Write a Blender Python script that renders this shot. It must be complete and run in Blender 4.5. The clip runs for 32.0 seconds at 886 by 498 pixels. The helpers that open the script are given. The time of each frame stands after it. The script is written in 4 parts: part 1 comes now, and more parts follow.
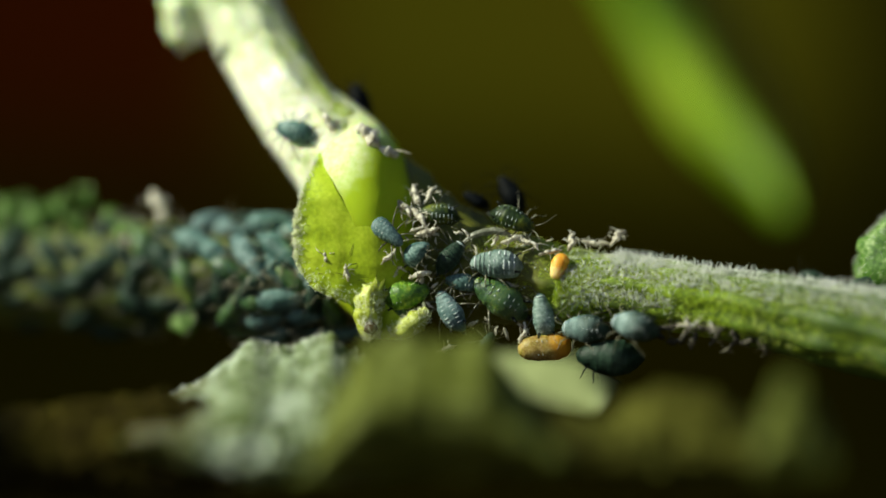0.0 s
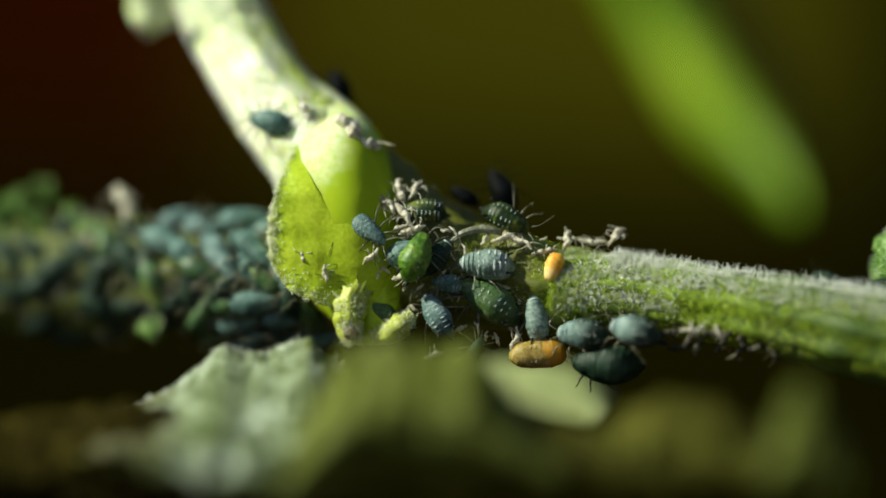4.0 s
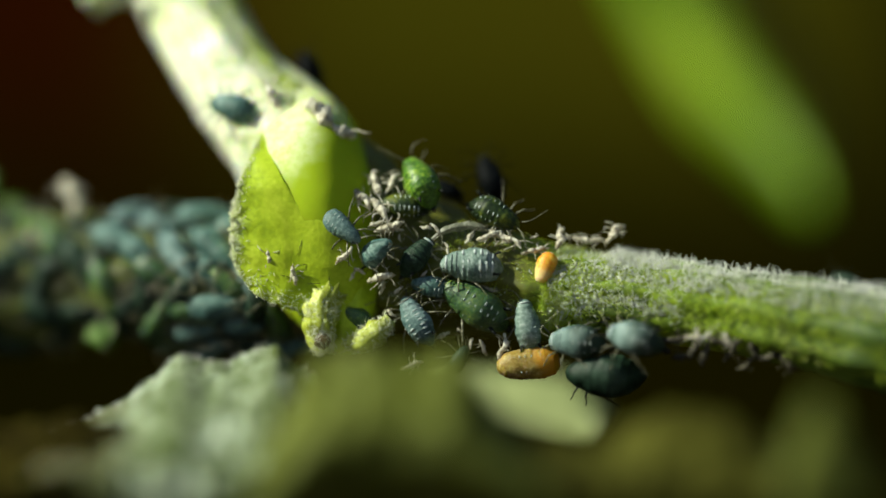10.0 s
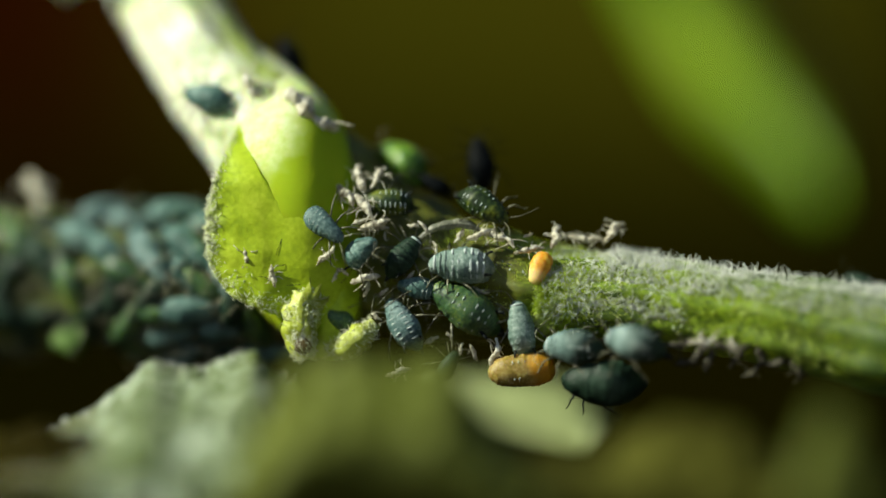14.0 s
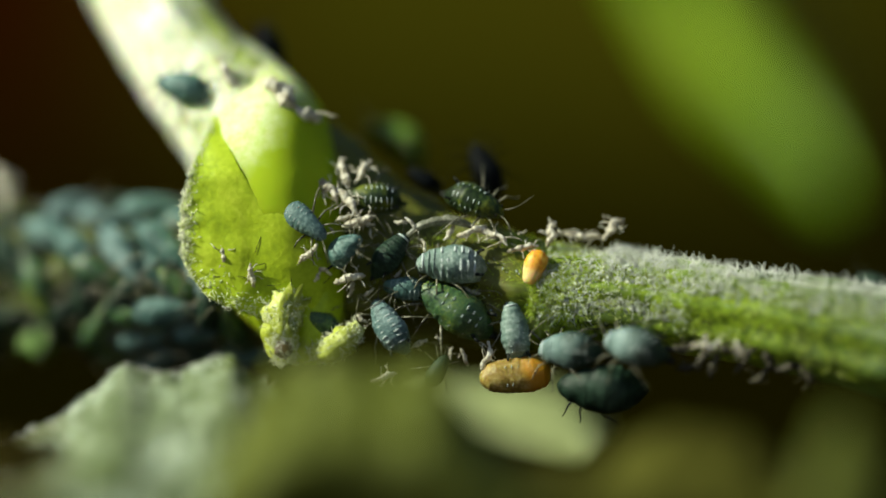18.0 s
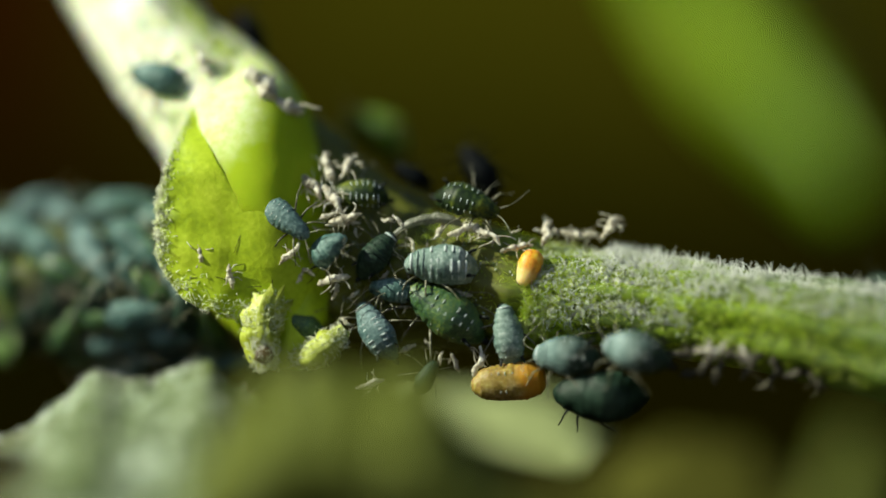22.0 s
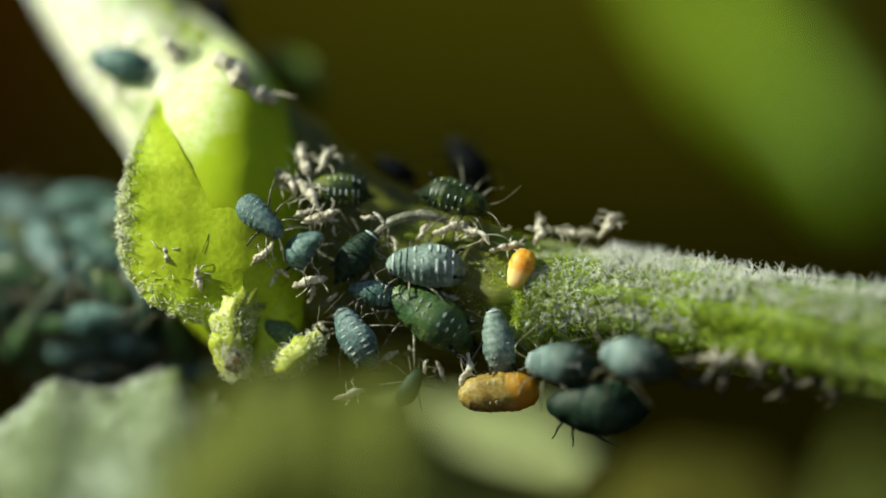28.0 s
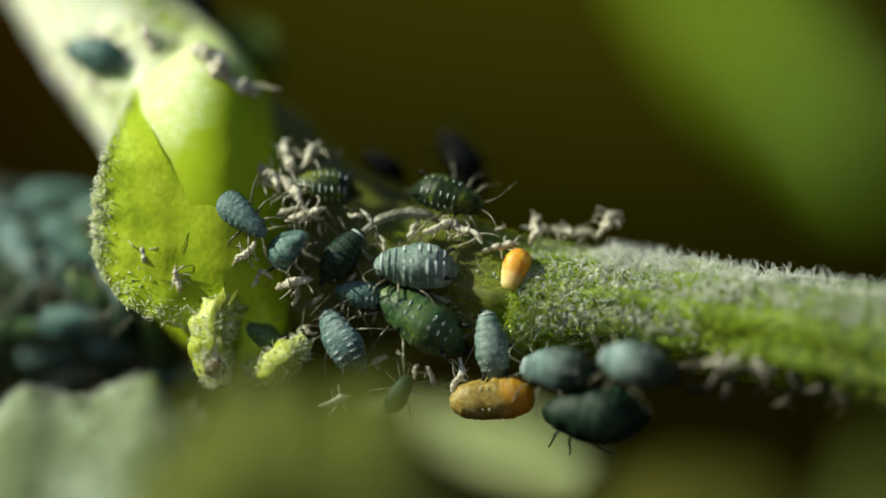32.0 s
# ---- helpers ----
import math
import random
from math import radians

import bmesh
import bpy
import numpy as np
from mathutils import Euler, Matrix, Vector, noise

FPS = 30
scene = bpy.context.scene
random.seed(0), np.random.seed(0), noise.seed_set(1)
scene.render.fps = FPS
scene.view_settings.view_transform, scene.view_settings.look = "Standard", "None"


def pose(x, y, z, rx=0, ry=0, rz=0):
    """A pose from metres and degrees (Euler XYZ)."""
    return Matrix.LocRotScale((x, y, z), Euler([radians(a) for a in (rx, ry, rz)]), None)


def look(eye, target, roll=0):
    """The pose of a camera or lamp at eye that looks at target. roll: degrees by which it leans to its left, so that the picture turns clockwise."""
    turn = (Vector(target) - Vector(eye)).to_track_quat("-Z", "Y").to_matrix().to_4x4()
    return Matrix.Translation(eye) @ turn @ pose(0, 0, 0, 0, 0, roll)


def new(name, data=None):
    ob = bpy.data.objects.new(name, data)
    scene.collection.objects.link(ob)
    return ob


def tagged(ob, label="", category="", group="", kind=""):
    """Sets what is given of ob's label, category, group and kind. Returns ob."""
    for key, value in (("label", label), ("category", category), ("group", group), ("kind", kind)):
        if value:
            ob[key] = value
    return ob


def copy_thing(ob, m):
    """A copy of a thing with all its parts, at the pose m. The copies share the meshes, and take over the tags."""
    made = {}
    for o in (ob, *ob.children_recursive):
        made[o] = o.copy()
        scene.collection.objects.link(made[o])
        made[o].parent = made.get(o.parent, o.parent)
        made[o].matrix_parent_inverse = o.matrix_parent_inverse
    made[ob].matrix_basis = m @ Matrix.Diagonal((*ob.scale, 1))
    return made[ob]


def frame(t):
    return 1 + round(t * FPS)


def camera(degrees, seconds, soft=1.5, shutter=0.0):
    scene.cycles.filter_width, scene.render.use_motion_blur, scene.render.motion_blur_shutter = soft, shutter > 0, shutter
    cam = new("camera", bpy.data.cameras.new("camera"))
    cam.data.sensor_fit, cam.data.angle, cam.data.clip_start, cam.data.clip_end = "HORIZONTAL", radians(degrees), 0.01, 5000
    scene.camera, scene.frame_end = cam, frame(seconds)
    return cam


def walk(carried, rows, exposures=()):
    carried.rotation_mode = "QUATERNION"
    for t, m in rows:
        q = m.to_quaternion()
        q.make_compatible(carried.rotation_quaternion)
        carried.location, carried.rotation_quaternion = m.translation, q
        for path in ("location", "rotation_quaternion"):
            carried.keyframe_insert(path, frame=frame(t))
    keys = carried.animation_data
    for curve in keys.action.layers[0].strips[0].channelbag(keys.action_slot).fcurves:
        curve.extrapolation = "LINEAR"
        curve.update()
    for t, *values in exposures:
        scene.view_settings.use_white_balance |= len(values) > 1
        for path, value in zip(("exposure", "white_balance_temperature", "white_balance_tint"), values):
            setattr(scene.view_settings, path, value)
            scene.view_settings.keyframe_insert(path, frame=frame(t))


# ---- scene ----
# A colony of aphids on a hairy stem, life-size: the view is about 31 mm wide at the start and 20 mm at the end.
# Plan sheet: a to the right, b downwards, 50 units to the millimetre; d is the depth in millimetres behind the focal plane.
UNIT = 0.00002
FOV = 3.0
REACH = 784 * UNIT / math.tan(radians(FOV / 2))


def on_plan(a, b, d=0.0):
    k = 1 + d * 0.001 / REACH
    return Vector(((a - 784) * UNIT * k, d * 0.001, (441 - b) * UNIT * k))


# ---------------------------------------------------------------- camera
cam = camera(FOV, 32.0, soft=1.8)
# seconds, magnification, and the plan point at the middle of the view
VIEW = [(0, 1.0006, 784.1, 440.7), (3, 1.056, 801.6, 441.7), (6, 1.1115, 817.5, 442.6), (10, 1.1854, 836.3, 443.6),
        (14, 1.2594, 852.9, 444.6), (17.3, 1.3205, 865.3, 445.3), (18, 1.3335, 867.7, 447.2), (22, 1.4075, 881.0, 447.7),
        (26, 1.4816, 893.0, 448.1), (29, 1.5372, 901.3, 448.4), (32, 1.5928, 909.0, 448.7)]
rows = []
for t, zoom, a, b in VIEW:
    p = on_plan(a, b)
    rows.append((t, pose(p.x, -REACH / zoom, p.z, 90, 0, 0)))
walk(cam, rows, exposures=[(0, 0.39), (17, 0.42), (30.5, 0.45), (31.2, 0.41), (32, 0.28)])
cam.data.dof.use_dof = True
cam.data.dof.aperture_fstop = 10.0

# ---------------------------------------------------------------- light
SUN_WAY = Vector((-0.765, -0.235, 0.60)).normalized()
world = bpy.data.worlds.new("sky")
scene.world = world
world.use_nodes = True
wn = world.node_tree
sky = wn.nodes.new("ShaderNodeTexSky")
sky.sky_type, sky.sun_disc = "NISHITA", False
sky.sun_elevation = math.asin(SUN_WAY.z)
sky.sun_rotation = math.atan2(SUN_WAY.x, SUN_WAY.y)
wn.links.new(sky.outputs[0], wn.nodes["Background"].inputs[0])
wn.nodes["Background"].inputs[1].default_value = 0.06
sun_data = bpy.data.lights.new("sun", "SUN")
sun_data.energy, sun_data.angle, sun_data.color = 5.0, radians(0.5), (0.95, 0.97, 0.76)
sun = new("sun", sun_data)
sun.matrix_basis = look(SUN_WAY * 2, (0, 0, 0))


# ---------------------------------------------------------------- materials
def surface(name, tones, rough=0.5, fine=9.0, broad=1.2, relief=0.006, depth=0.0, glow_through=0.0, gloss=0.5, stretch=(1, 1, 1), metal=0.0, bands=0.0, spread=(0.36, 0.66)):
    """tones: three colours, from dark to light; fine and broad: noise per millimetre; relief and depth in millimetres;
    glow_through: share of light let through a thin sheet."""
    m = bpy.data.materials.new(name)
    m.use_nodes = True
    nt = m.node_tree
    n, ln = nt.nodes, nt.links
    bsdf = n["Principled BSDF"]
    tc = n.new("ShaderNodeTexCoord")
    mp = n.new("ShaderNodeMapping")
    mp.inputs["Scale"].default_value = [1000 * s for s in stretch]
    ln.new(tc.outputs["Object"], mp.inputs["Vector"])
    info = n.new("ShaderNodeObjectInfo")
    big, small = n.new("ShaderNodeTexNoise"), n.new("ShaderNodeTexNoise")
    big.noise_dimensions = "4D"
    ln.new(info.outputs["Random"], big.inputs["W"])
    for node, scale, detail in ((big, broad, 3), (small, fine, 5)):
        node.inputs["Scale"].default_value, node.inputs["Detail"].default_value = scale, detail
        ln.new(mp.outputs[0], node.inputs["Vector"])
    mix = n.new("ShaderNodeMath")
    mix.operation = "MULTIPLY_ADD"
    mix.inputs[1].default_value = 0.45
    half = n.new("ShaderNodeMath")
    half.operation = "MULTIPLY"
    half.inputs[1].default_value = 0.55
    ln.new(big.outputs[0], half.inputs[0])
    ln.new(small.outputs[0], mix.inputs[0])
    ln.new(half.outputs[0], mix.inputs[2])
    ramp = n.new("ShaderNodeValToRGB")
    ramp.color_ramp.elements[0].position, ramp.color_ramp.elements[1].position = spread
    ramp.color_ramp.elements[0].color, ramp.color_ramp.elements[1].color = (*tones[0], 1), (*tones[2], 1)
    ramp.color_ramp.elements.new(0.5).color = (*tones[1], 1)
    shade = mix
    if bands:
        sep = n.new("ShaderNodeSeparateXYZ")
        ln.new(mp.outputs[0], sep.inputs[0])
        turns, wave, add = (n.new("ShaderNodeMath") for _ in range(3))
        turns.operation, wave.operation, add.operation = "MULTIPLY", "SINE", "MULTIPLY_ADD"
        turns.inputs[1].default_value, add.inputs[1].default_value = bands * 2 * math.pi, 0.022
        ln.new(sep.outputs[0], turns.inputs[0])
        ln.new(turns.outputs[0], wave.inputs[0])
        ln.new(wave.outputs[0], add.inputs[0])
        ln.new(mix.outputs[0], add.inputs[2])
        shade = add
    ln.new(shade.outputs[0], ramp.inputs[0])
    ln.new(ramp.outputs[0], bsdf.inputs["Base Color"])
    bsdf.inputs["Roughness"].default_value = rough
    bsdf.inputs["Specular IOR Level"].default_value = gloss
    bsdf.inputs["Metallic"].default_value = metal
    if depth:
        bsdf.inputs["Subsurface Weight"].default_value = 0.6
        bsdf.inputs["Subsurface Radius"].default_value = (0.7, 1.0, 0.15)
        bsdf.inputs["Subsurface Scale"].default_value = depth * 0.001
    if relief:
        bump = n.new("ShaderNodeBump")
        bump.inputs["Strength"].default_value = 0.7
        bump.inputs["Distance"].default_value = relief * 0.001
        ln.new(small.outputs[0], bump.inputs["Height"])
        ln.new(bump.outputs[0], bsdf.inputs["Normal"])
    if glow_through:
        thin = n.new("ShaderNodeBsdfTranslucent")
        ln.new(ramp.outputs[0], thin.inputs[0])
        both = n.new("ShaderNodeMixShader")
        both.inputs[0].default_value = glow_through
        ln.new(bsdf.outputs[0], both.inputs[1])
        ln.new(thin.outputs[0], both.inputs[2])
        ln.new(both.outputs[0], n["Material Output"].inputs[0])
    return m


STEM = surface("stem_skin", ((0.06, 0.10, 0.002), (0.19, 0.29, 0.004), (0.38, 0.52, 0.014)), 0.6, 7, 0.55, 0.02, depth=0.25, stretch=(0.5, 1, 1), spread=(0.39, 0.62))
def toned(m, axis, lo, hi, tone, slant=0.0):
    """Another base tone below lo along an axis, in metres, fading to hi with a ragged edge; slant leans the border
    along X.
    """
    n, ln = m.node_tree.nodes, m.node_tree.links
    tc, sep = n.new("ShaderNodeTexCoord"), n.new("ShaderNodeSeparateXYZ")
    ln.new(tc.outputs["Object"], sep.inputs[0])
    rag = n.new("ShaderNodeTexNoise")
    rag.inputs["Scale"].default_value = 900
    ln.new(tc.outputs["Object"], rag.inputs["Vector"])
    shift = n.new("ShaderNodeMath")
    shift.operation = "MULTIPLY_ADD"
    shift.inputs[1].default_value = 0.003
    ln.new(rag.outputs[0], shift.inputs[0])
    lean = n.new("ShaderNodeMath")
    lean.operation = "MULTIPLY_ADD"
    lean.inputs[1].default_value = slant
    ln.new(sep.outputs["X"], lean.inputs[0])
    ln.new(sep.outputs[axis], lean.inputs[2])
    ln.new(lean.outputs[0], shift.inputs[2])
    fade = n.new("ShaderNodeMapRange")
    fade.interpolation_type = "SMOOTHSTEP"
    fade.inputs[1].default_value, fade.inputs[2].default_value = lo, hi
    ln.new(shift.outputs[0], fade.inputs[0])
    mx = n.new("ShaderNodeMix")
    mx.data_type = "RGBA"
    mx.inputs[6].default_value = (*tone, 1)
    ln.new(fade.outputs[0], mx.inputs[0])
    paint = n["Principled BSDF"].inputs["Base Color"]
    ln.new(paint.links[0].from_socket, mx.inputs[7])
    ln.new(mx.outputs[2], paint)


# Under the colony: olive-brown tissue, with the node's shade in the same tone.
toned(STEM, "X", 0.0044, 0.0062, (0.110, 0.120, 0.006))
# Far left and right end: shade painted into the stem colour.
toned(STEM, "X", -0.0040, -0.0010, (0.100, 0.130, 0.012))
toned(STEM, "X", 0.0155, 0.0085, (0.045, 0.090, 0.002))
BRANCH = surface("branch_skin", ((0.64, 0.74, 0.34), (0.86, 0.90, 0.68), (0.96, 0.97, 0.92)), 0.5, 4, 0.5, 0.04, depth=0.4)
# Greener right flank: the branch's shadow side is put into the colour.
toned(BRANCH, "Z", 0.0010, -0.0010, (0.40, 0.52, 0.05), 1.508)
# Duller green towards the top, with the shadows there painted in.
toned(BRANCH, "Z", 0.0110, 0.0080, (0.34, 0.44, 0.17))
NODE = surface("node_skin", ((0.54, 0.68, 0.18), (0.68, 0.78, 0.36), (0.82, 0.87, 0.60)), 0.75, 5, 0.6, 0.012, depth=0.6, gloss=0.2)
# Green lower tissue; the border also paints the shade line slanting across the node.
toned(NODE, "Z", 0.0072, 0.0092, (0.38, 0.52, 0.010), -1.3)
BRACT = surface("bract_skin", ((0.34, 0.48, 0.004), (0.46, 0.61, 0.007), (0.58, 0.72, 0.03)), 0.55, 7, 0.9, 0.02, glow_through=0.15)
toned(BRACT, "X", -0.0046, -0.0034, (0.55, 0.66, 0.16))
FRILL = surface("stipule_skin", ((0.30, 0.36, 0.02), (0.48, 0.55, 0.06), (0.72, 0.77, 0.32)), 0.5, 9, 2.0, 0.02, glow_through=0.2)
BROWN = surface("dead_tissue", ((0.02, 0.010, 0.004), (0.07, 0.035, 0.01), (0.16, 0.10, 0.03)), 0.8, 14, 4, 0.03)
DOWN = surface("downy_leaf", ((0.06, 0.09, 0.02), (0.20, 0.26, 0.12), (0.57, 0.66, 0.52)), 0.7, 2.6, 0.9, 0.25, glow_through=0.15, gloss=0.2, spread=(0.41, 0.59))
toned(DOWN, "X", -0.0006, -0.0034, (0.12, 0.15, 0.018))
# Left end: the lobe's shade put into the colour, with a ragged border.
toned(DOWN, "X", -0.0085, -0.0060, (0.085, 0.085, 0.012))
# Leaf tones by how lit each lobe is: shade and sun put into colour.
DIM = surface("shaded_leaf", ((0.008, 0.006, 0.001), (0.020, 0.015, 0.0015), (0.055, 0.046, 0.005)), 0.8, 2.2, 0.3, 0.05, glow_through=0.1, gloss=0.05)
HALF_SHADE = surface("half_shaded_leaf", ((0.020, 0.020, 0.002), (0.055, 0.054, 0.005), (0.12, 0.122, 0.018)), 0.8, 2.2, 0.4, 0.05, glow_through=0.15, gloss=0.1)
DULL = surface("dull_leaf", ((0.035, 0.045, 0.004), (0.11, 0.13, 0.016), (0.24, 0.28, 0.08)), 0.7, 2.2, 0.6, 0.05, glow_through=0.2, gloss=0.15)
SLICK = surface("sunlit_smooth_leaf", ((0.36, 0.42, 0.17), (0.43, 0.50, 0.21), (0.52, 0.58, 0.28)), 0.5, 1.5, 0.3, 0.01, glow_through=0.2)
# Blade's half turned from the sun: its dimness is in the colour.
BLADE_DIM = surface("blade_dim_half", ((0.15, 0.145, 0.001), (0.22, 0.21, 0.002), (0.30, 0.29, 0.004)), 0.6, 1.5, 0.25, 0.03, glow_through=0.35)
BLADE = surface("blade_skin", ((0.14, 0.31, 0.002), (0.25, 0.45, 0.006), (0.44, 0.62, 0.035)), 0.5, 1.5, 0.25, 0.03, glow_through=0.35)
MOSS = surface("bud_green", ((0.02, 0.065, 0.004), (0.08, 0.20, 0.014), (0.38, 0.52, 0.20)), 0.6, 6, 1.5, 0.03, glow_through=0.3)
HAIR = surface("plant_hair", ((0.80, 0.84, 0.72), (0.90, 0.92, 0.86), (0.97, 0.97, 0.95)), 0.25, 5, 2, 0, glow_through=0.3, gloss=0.9)
GREEN_HAIR = surface("green_hair", ((0.36, 0.50, 0.02), (0.58, 0.74, 0.06), (0.88, 0.93, 0.40)), 0.25, 5, 2, 0, glow_through=0.4, gloss=0.9)
LIME_HAIR = surface("lime_hair", ((0.78, 0.84, 0.44), (0.88, 0.91, 0.66), (0.95, 0.96, 0.88)), 0.4, 5, 2, 0, glow_through=0.2)
HUSK = surface("shed_skin", ((0.32, 0.27, 0.17), (0.76, 0.72, 0.58), (0.97, 0.96, 0.92)), 0.45, 10, 2.2, 0.02, glow_through=0.3)
VEIL = surface("skin_veil", ((0.10, 0.11, 0.07), (0.24, 0.25, 0.18), (0.55, 0.55, 0.44)), 0.4, 9, 2, 0.02, glow_through=0.4)
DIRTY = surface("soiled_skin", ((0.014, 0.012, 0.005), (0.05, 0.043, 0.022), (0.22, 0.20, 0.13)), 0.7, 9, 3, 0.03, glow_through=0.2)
WAX = surface("wax_blue", ((0.016, 0.056, 0.048), (0.054, 0.128, 0.114), (0.19, 0.29, 0.27)), 0.6, 15, 2.2, 0.03, spread=(0.37, 0.64), bands=5.6)
PALE = surface("wax_pale", ((0.06, 0.115, 0.095), (0.15, 0.225, 0.195), (0.36, 0.44, 0.40)), 0.6, 15, 2.2, 0.03, spread=(0.37, 0.64), bands=5.2)
MIST = surface("wax_mist", ((0.03, 0.075, 0.075), (0.085, 0.16, 0.155), (0.25, 0.35, 0.34)), 0.6, 15, 1.6, 0.03, spread=(0.37, 0.64), bands=5.4)
REAR_SHADE = surface("wax_rear_shade", ((0.06, 0.125, 0.115), (0.155, 0.24, 0.225), (0.36, 0.45, 0.43)), 0.6, 22, 2.4, 0.05, bands=5.4)
# Dark rear: the shaded end of the body painted into the skin.
toned(REAR_SHADE, "X", 0.0009, 0.0019, (0.010, 0.032, 0.018))
GREEN = surface("aphid_green", ((0.022, 0.062, 0.026), (0.055, 0.125, 0.045), (0.19, 0.24, 0.04)), 0.48, 14, 1.2, 0.02, depth=0.12, spread=(0.39, 0.65))
LIME = surface("aphid_lime", ((0.024, 0.070, 0.004), (0.075, 0.185, 0.012), (0.25, 0.37, 0.03)), 0.45, 9, 1.6, 0.015, depth=0.15, spread=(0.38, 0.64))
OLIVE = surface("aphid_olive", ((0.005, 0.013, 0.004), (0.018, 0.038, 0.008), (0.16, 0.19, 0.014)), 0.5, 6, 1.4, 0.015, spread=(0.40, 0.66), gloss=0.3)
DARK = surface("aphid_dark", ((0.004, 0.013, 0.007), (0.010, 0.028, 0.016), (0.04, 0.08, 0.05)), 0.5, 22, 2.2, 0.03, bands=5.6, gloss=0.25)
AMBER = surface("larva_amber", ((0.60, 0.20, 0.005), (0.76, 0.35, 0.012), (0.87, 0.56, 0.09)), 0.5, 9, 2.0, 0.008, depth=0.35)
TAN = surface("larva_tan", ((0.16, 0.105, 0.018), (0.29, 0.20, 0.045), (0.48, 0.38, 0.15)), 0.45, 12, 2.0, 0.02, depth=0.5, gloss=0.3)
toned(TAN, "X", 0.0023, 0.0014, (0.56, 0.27, 0.015))
toned(AMBER, "X", 0.0019, 0.0013, (0.76, 0.58, 0.26))
CHALK = surface("wax_white", ((0.30, 0.37, 0.36), (0.44, 0.51, 0.50), (0.62, 0.68, 0.67)), 0.7, 20, 5, 0.004)
LIMB = surface("limb_straw", ((0.02, 0.02, 0.012), (0.10, 0.095, 0.055), (0.40, 0.39, 0.28)), 0.4, 12, 2.5, 0)
# Near-black skin that carries the shade of the stem's far side.
INKY = surface("aphid_shade_black", ((0.001, 0.0015, 0.0016), (0.002, 0.003, 0.0035), (0.007, 0.010, 0.012)), 0.6, 12, 3, 0, gloss=0.06)
BLACK = surface("limb_dark", ((0.006, 0.008, 0.007), (0.016, 0.02, 0.018), (0.05, 0.05, 0.04)), 0.6, 12, 3, 0, gloss=0.15)


# ---------------------------------------------------------------- mesh helpers
def part(name, bm, material, parent=None, label="", scale=0.001, smooth=True):
    me = bpy.data.meshes.new(name)
    if scale != 1:
        bmesh.ops.scale(bm, vec=(scale, scale, scale), verts=bm.verts)
    bm.to_mesh(me)
    bm.free()
    me.materials.append(material)
    if smooth:
        me.shade_smooth()
    ob = new(name, me)
    if parent is not None:
        ob.parent = parent
    if label:
        tagged(ob, label)
    return ob


def thing(name, label, category, group="", kind="", at=None):
    ob = new(name)
    ob.empty_display_size = 0.0005
    if at is not None:
        ob.matrix_basis = at
    return tagged(ob, label, category, group, kind)


def glide(points, steps):
    """Catmull-Rom through tuples of numbers."""
    pts = [np.array(p, float) for p in points]
    pts = [2 * pts[0] - pts[1]] + pts + [2 * pts[-1] - pts[-2]]
    out = []
    for i in range(1, len(pts) - 2):
        p0, p1, p2, p3 = pts[i - 1:i + 3]
        for s in range(steps):
            u = s / steps
            out.append(0.5 * (2 * p1 + (p2 - p0) * u + (2 * p0 - 5 * p1 + 4 * p2 - p3) * u * u + (3 * p1 - p0 - 3 * p2 + p3) * u ** 3))
    out.append(pts[-2])
    return out


def tube(bm, pts, radii, sides=6, ripple=None, caps=True):
    pts = [Vector(p) for p in pts]
    side = None
    rings = []
    for i, p in enumerate(pts):
        way = (pts[min(i + 1, len(pts) - 1)] - pts[max(i - 1, 0)]).normalized()
        if side is None:
            side = way.orthogonal().normalized()
        side = (side - way * side.dot(way)).normalized()
        other = way.cross(side)
        ring = []
        for k in range(sides):
            ang = 2 * math.pi * k / sides
            out = side * math.cos(ang) + other * math.sin(ang)
            r = radii[i] if ripple is None else radii[i] * ripple(p + out * radii[i], ang)
            ring.append(bm.verts.new(p + out * r))
        rings.append(ring)
    for r0, r1 in zip(rings, rings[1:]):
        for k in range(sides):
            bm.faces.new((r0[k], r0[(k + 1) % sides], r1[(k + 1) % sides], r1[k]))
    if caps:
        bm.faces.new(rings[0][::-1])
        bm.faces.new(rings[-1])
    return rings


def ball(bm, centre, size, u=10, v=7, turn=None, bumpy=0.0, seed=0.0):
    centre = Vector(centre)
    grid = []
    top = bottom = None
    for j in range(v + 1):
        th = math.pi * j / v
        row = []
        for i in range(u if 0 < j < v else 1):
            ph = 2 * math.pi * i / u
            w = Vector((math.sin(th) * math.cos(ph), math.sin(th) * math.sin(ph), math.cos(th)))
            k = 1 + bumpy * noise.noise(w * 2.3 + Vector((seed, seed, 0)))
            q = Vector((w.x * size[0], w.y * size[1], w.z * size[2])) * k
            if turn is not None:
                q = turn @ q
            row.append(bm.verts.new(centre + q))
        grid.append(row)
    for j in range(v):
        for i in range(u):
            a, b = grid[j], grid[j + 1]
            if len(a) == 1:
                bm.faces.new((a[0], b[i], b[(i + 1) % u]))
            elif len(b) == 1:
                bm.faces.new((a[i], b[0], a[(i + 1) % u]))
            else:
                bm.faces.new((a[i], b[i], b[(i + 1) % u], a[(i + 1) % u]))


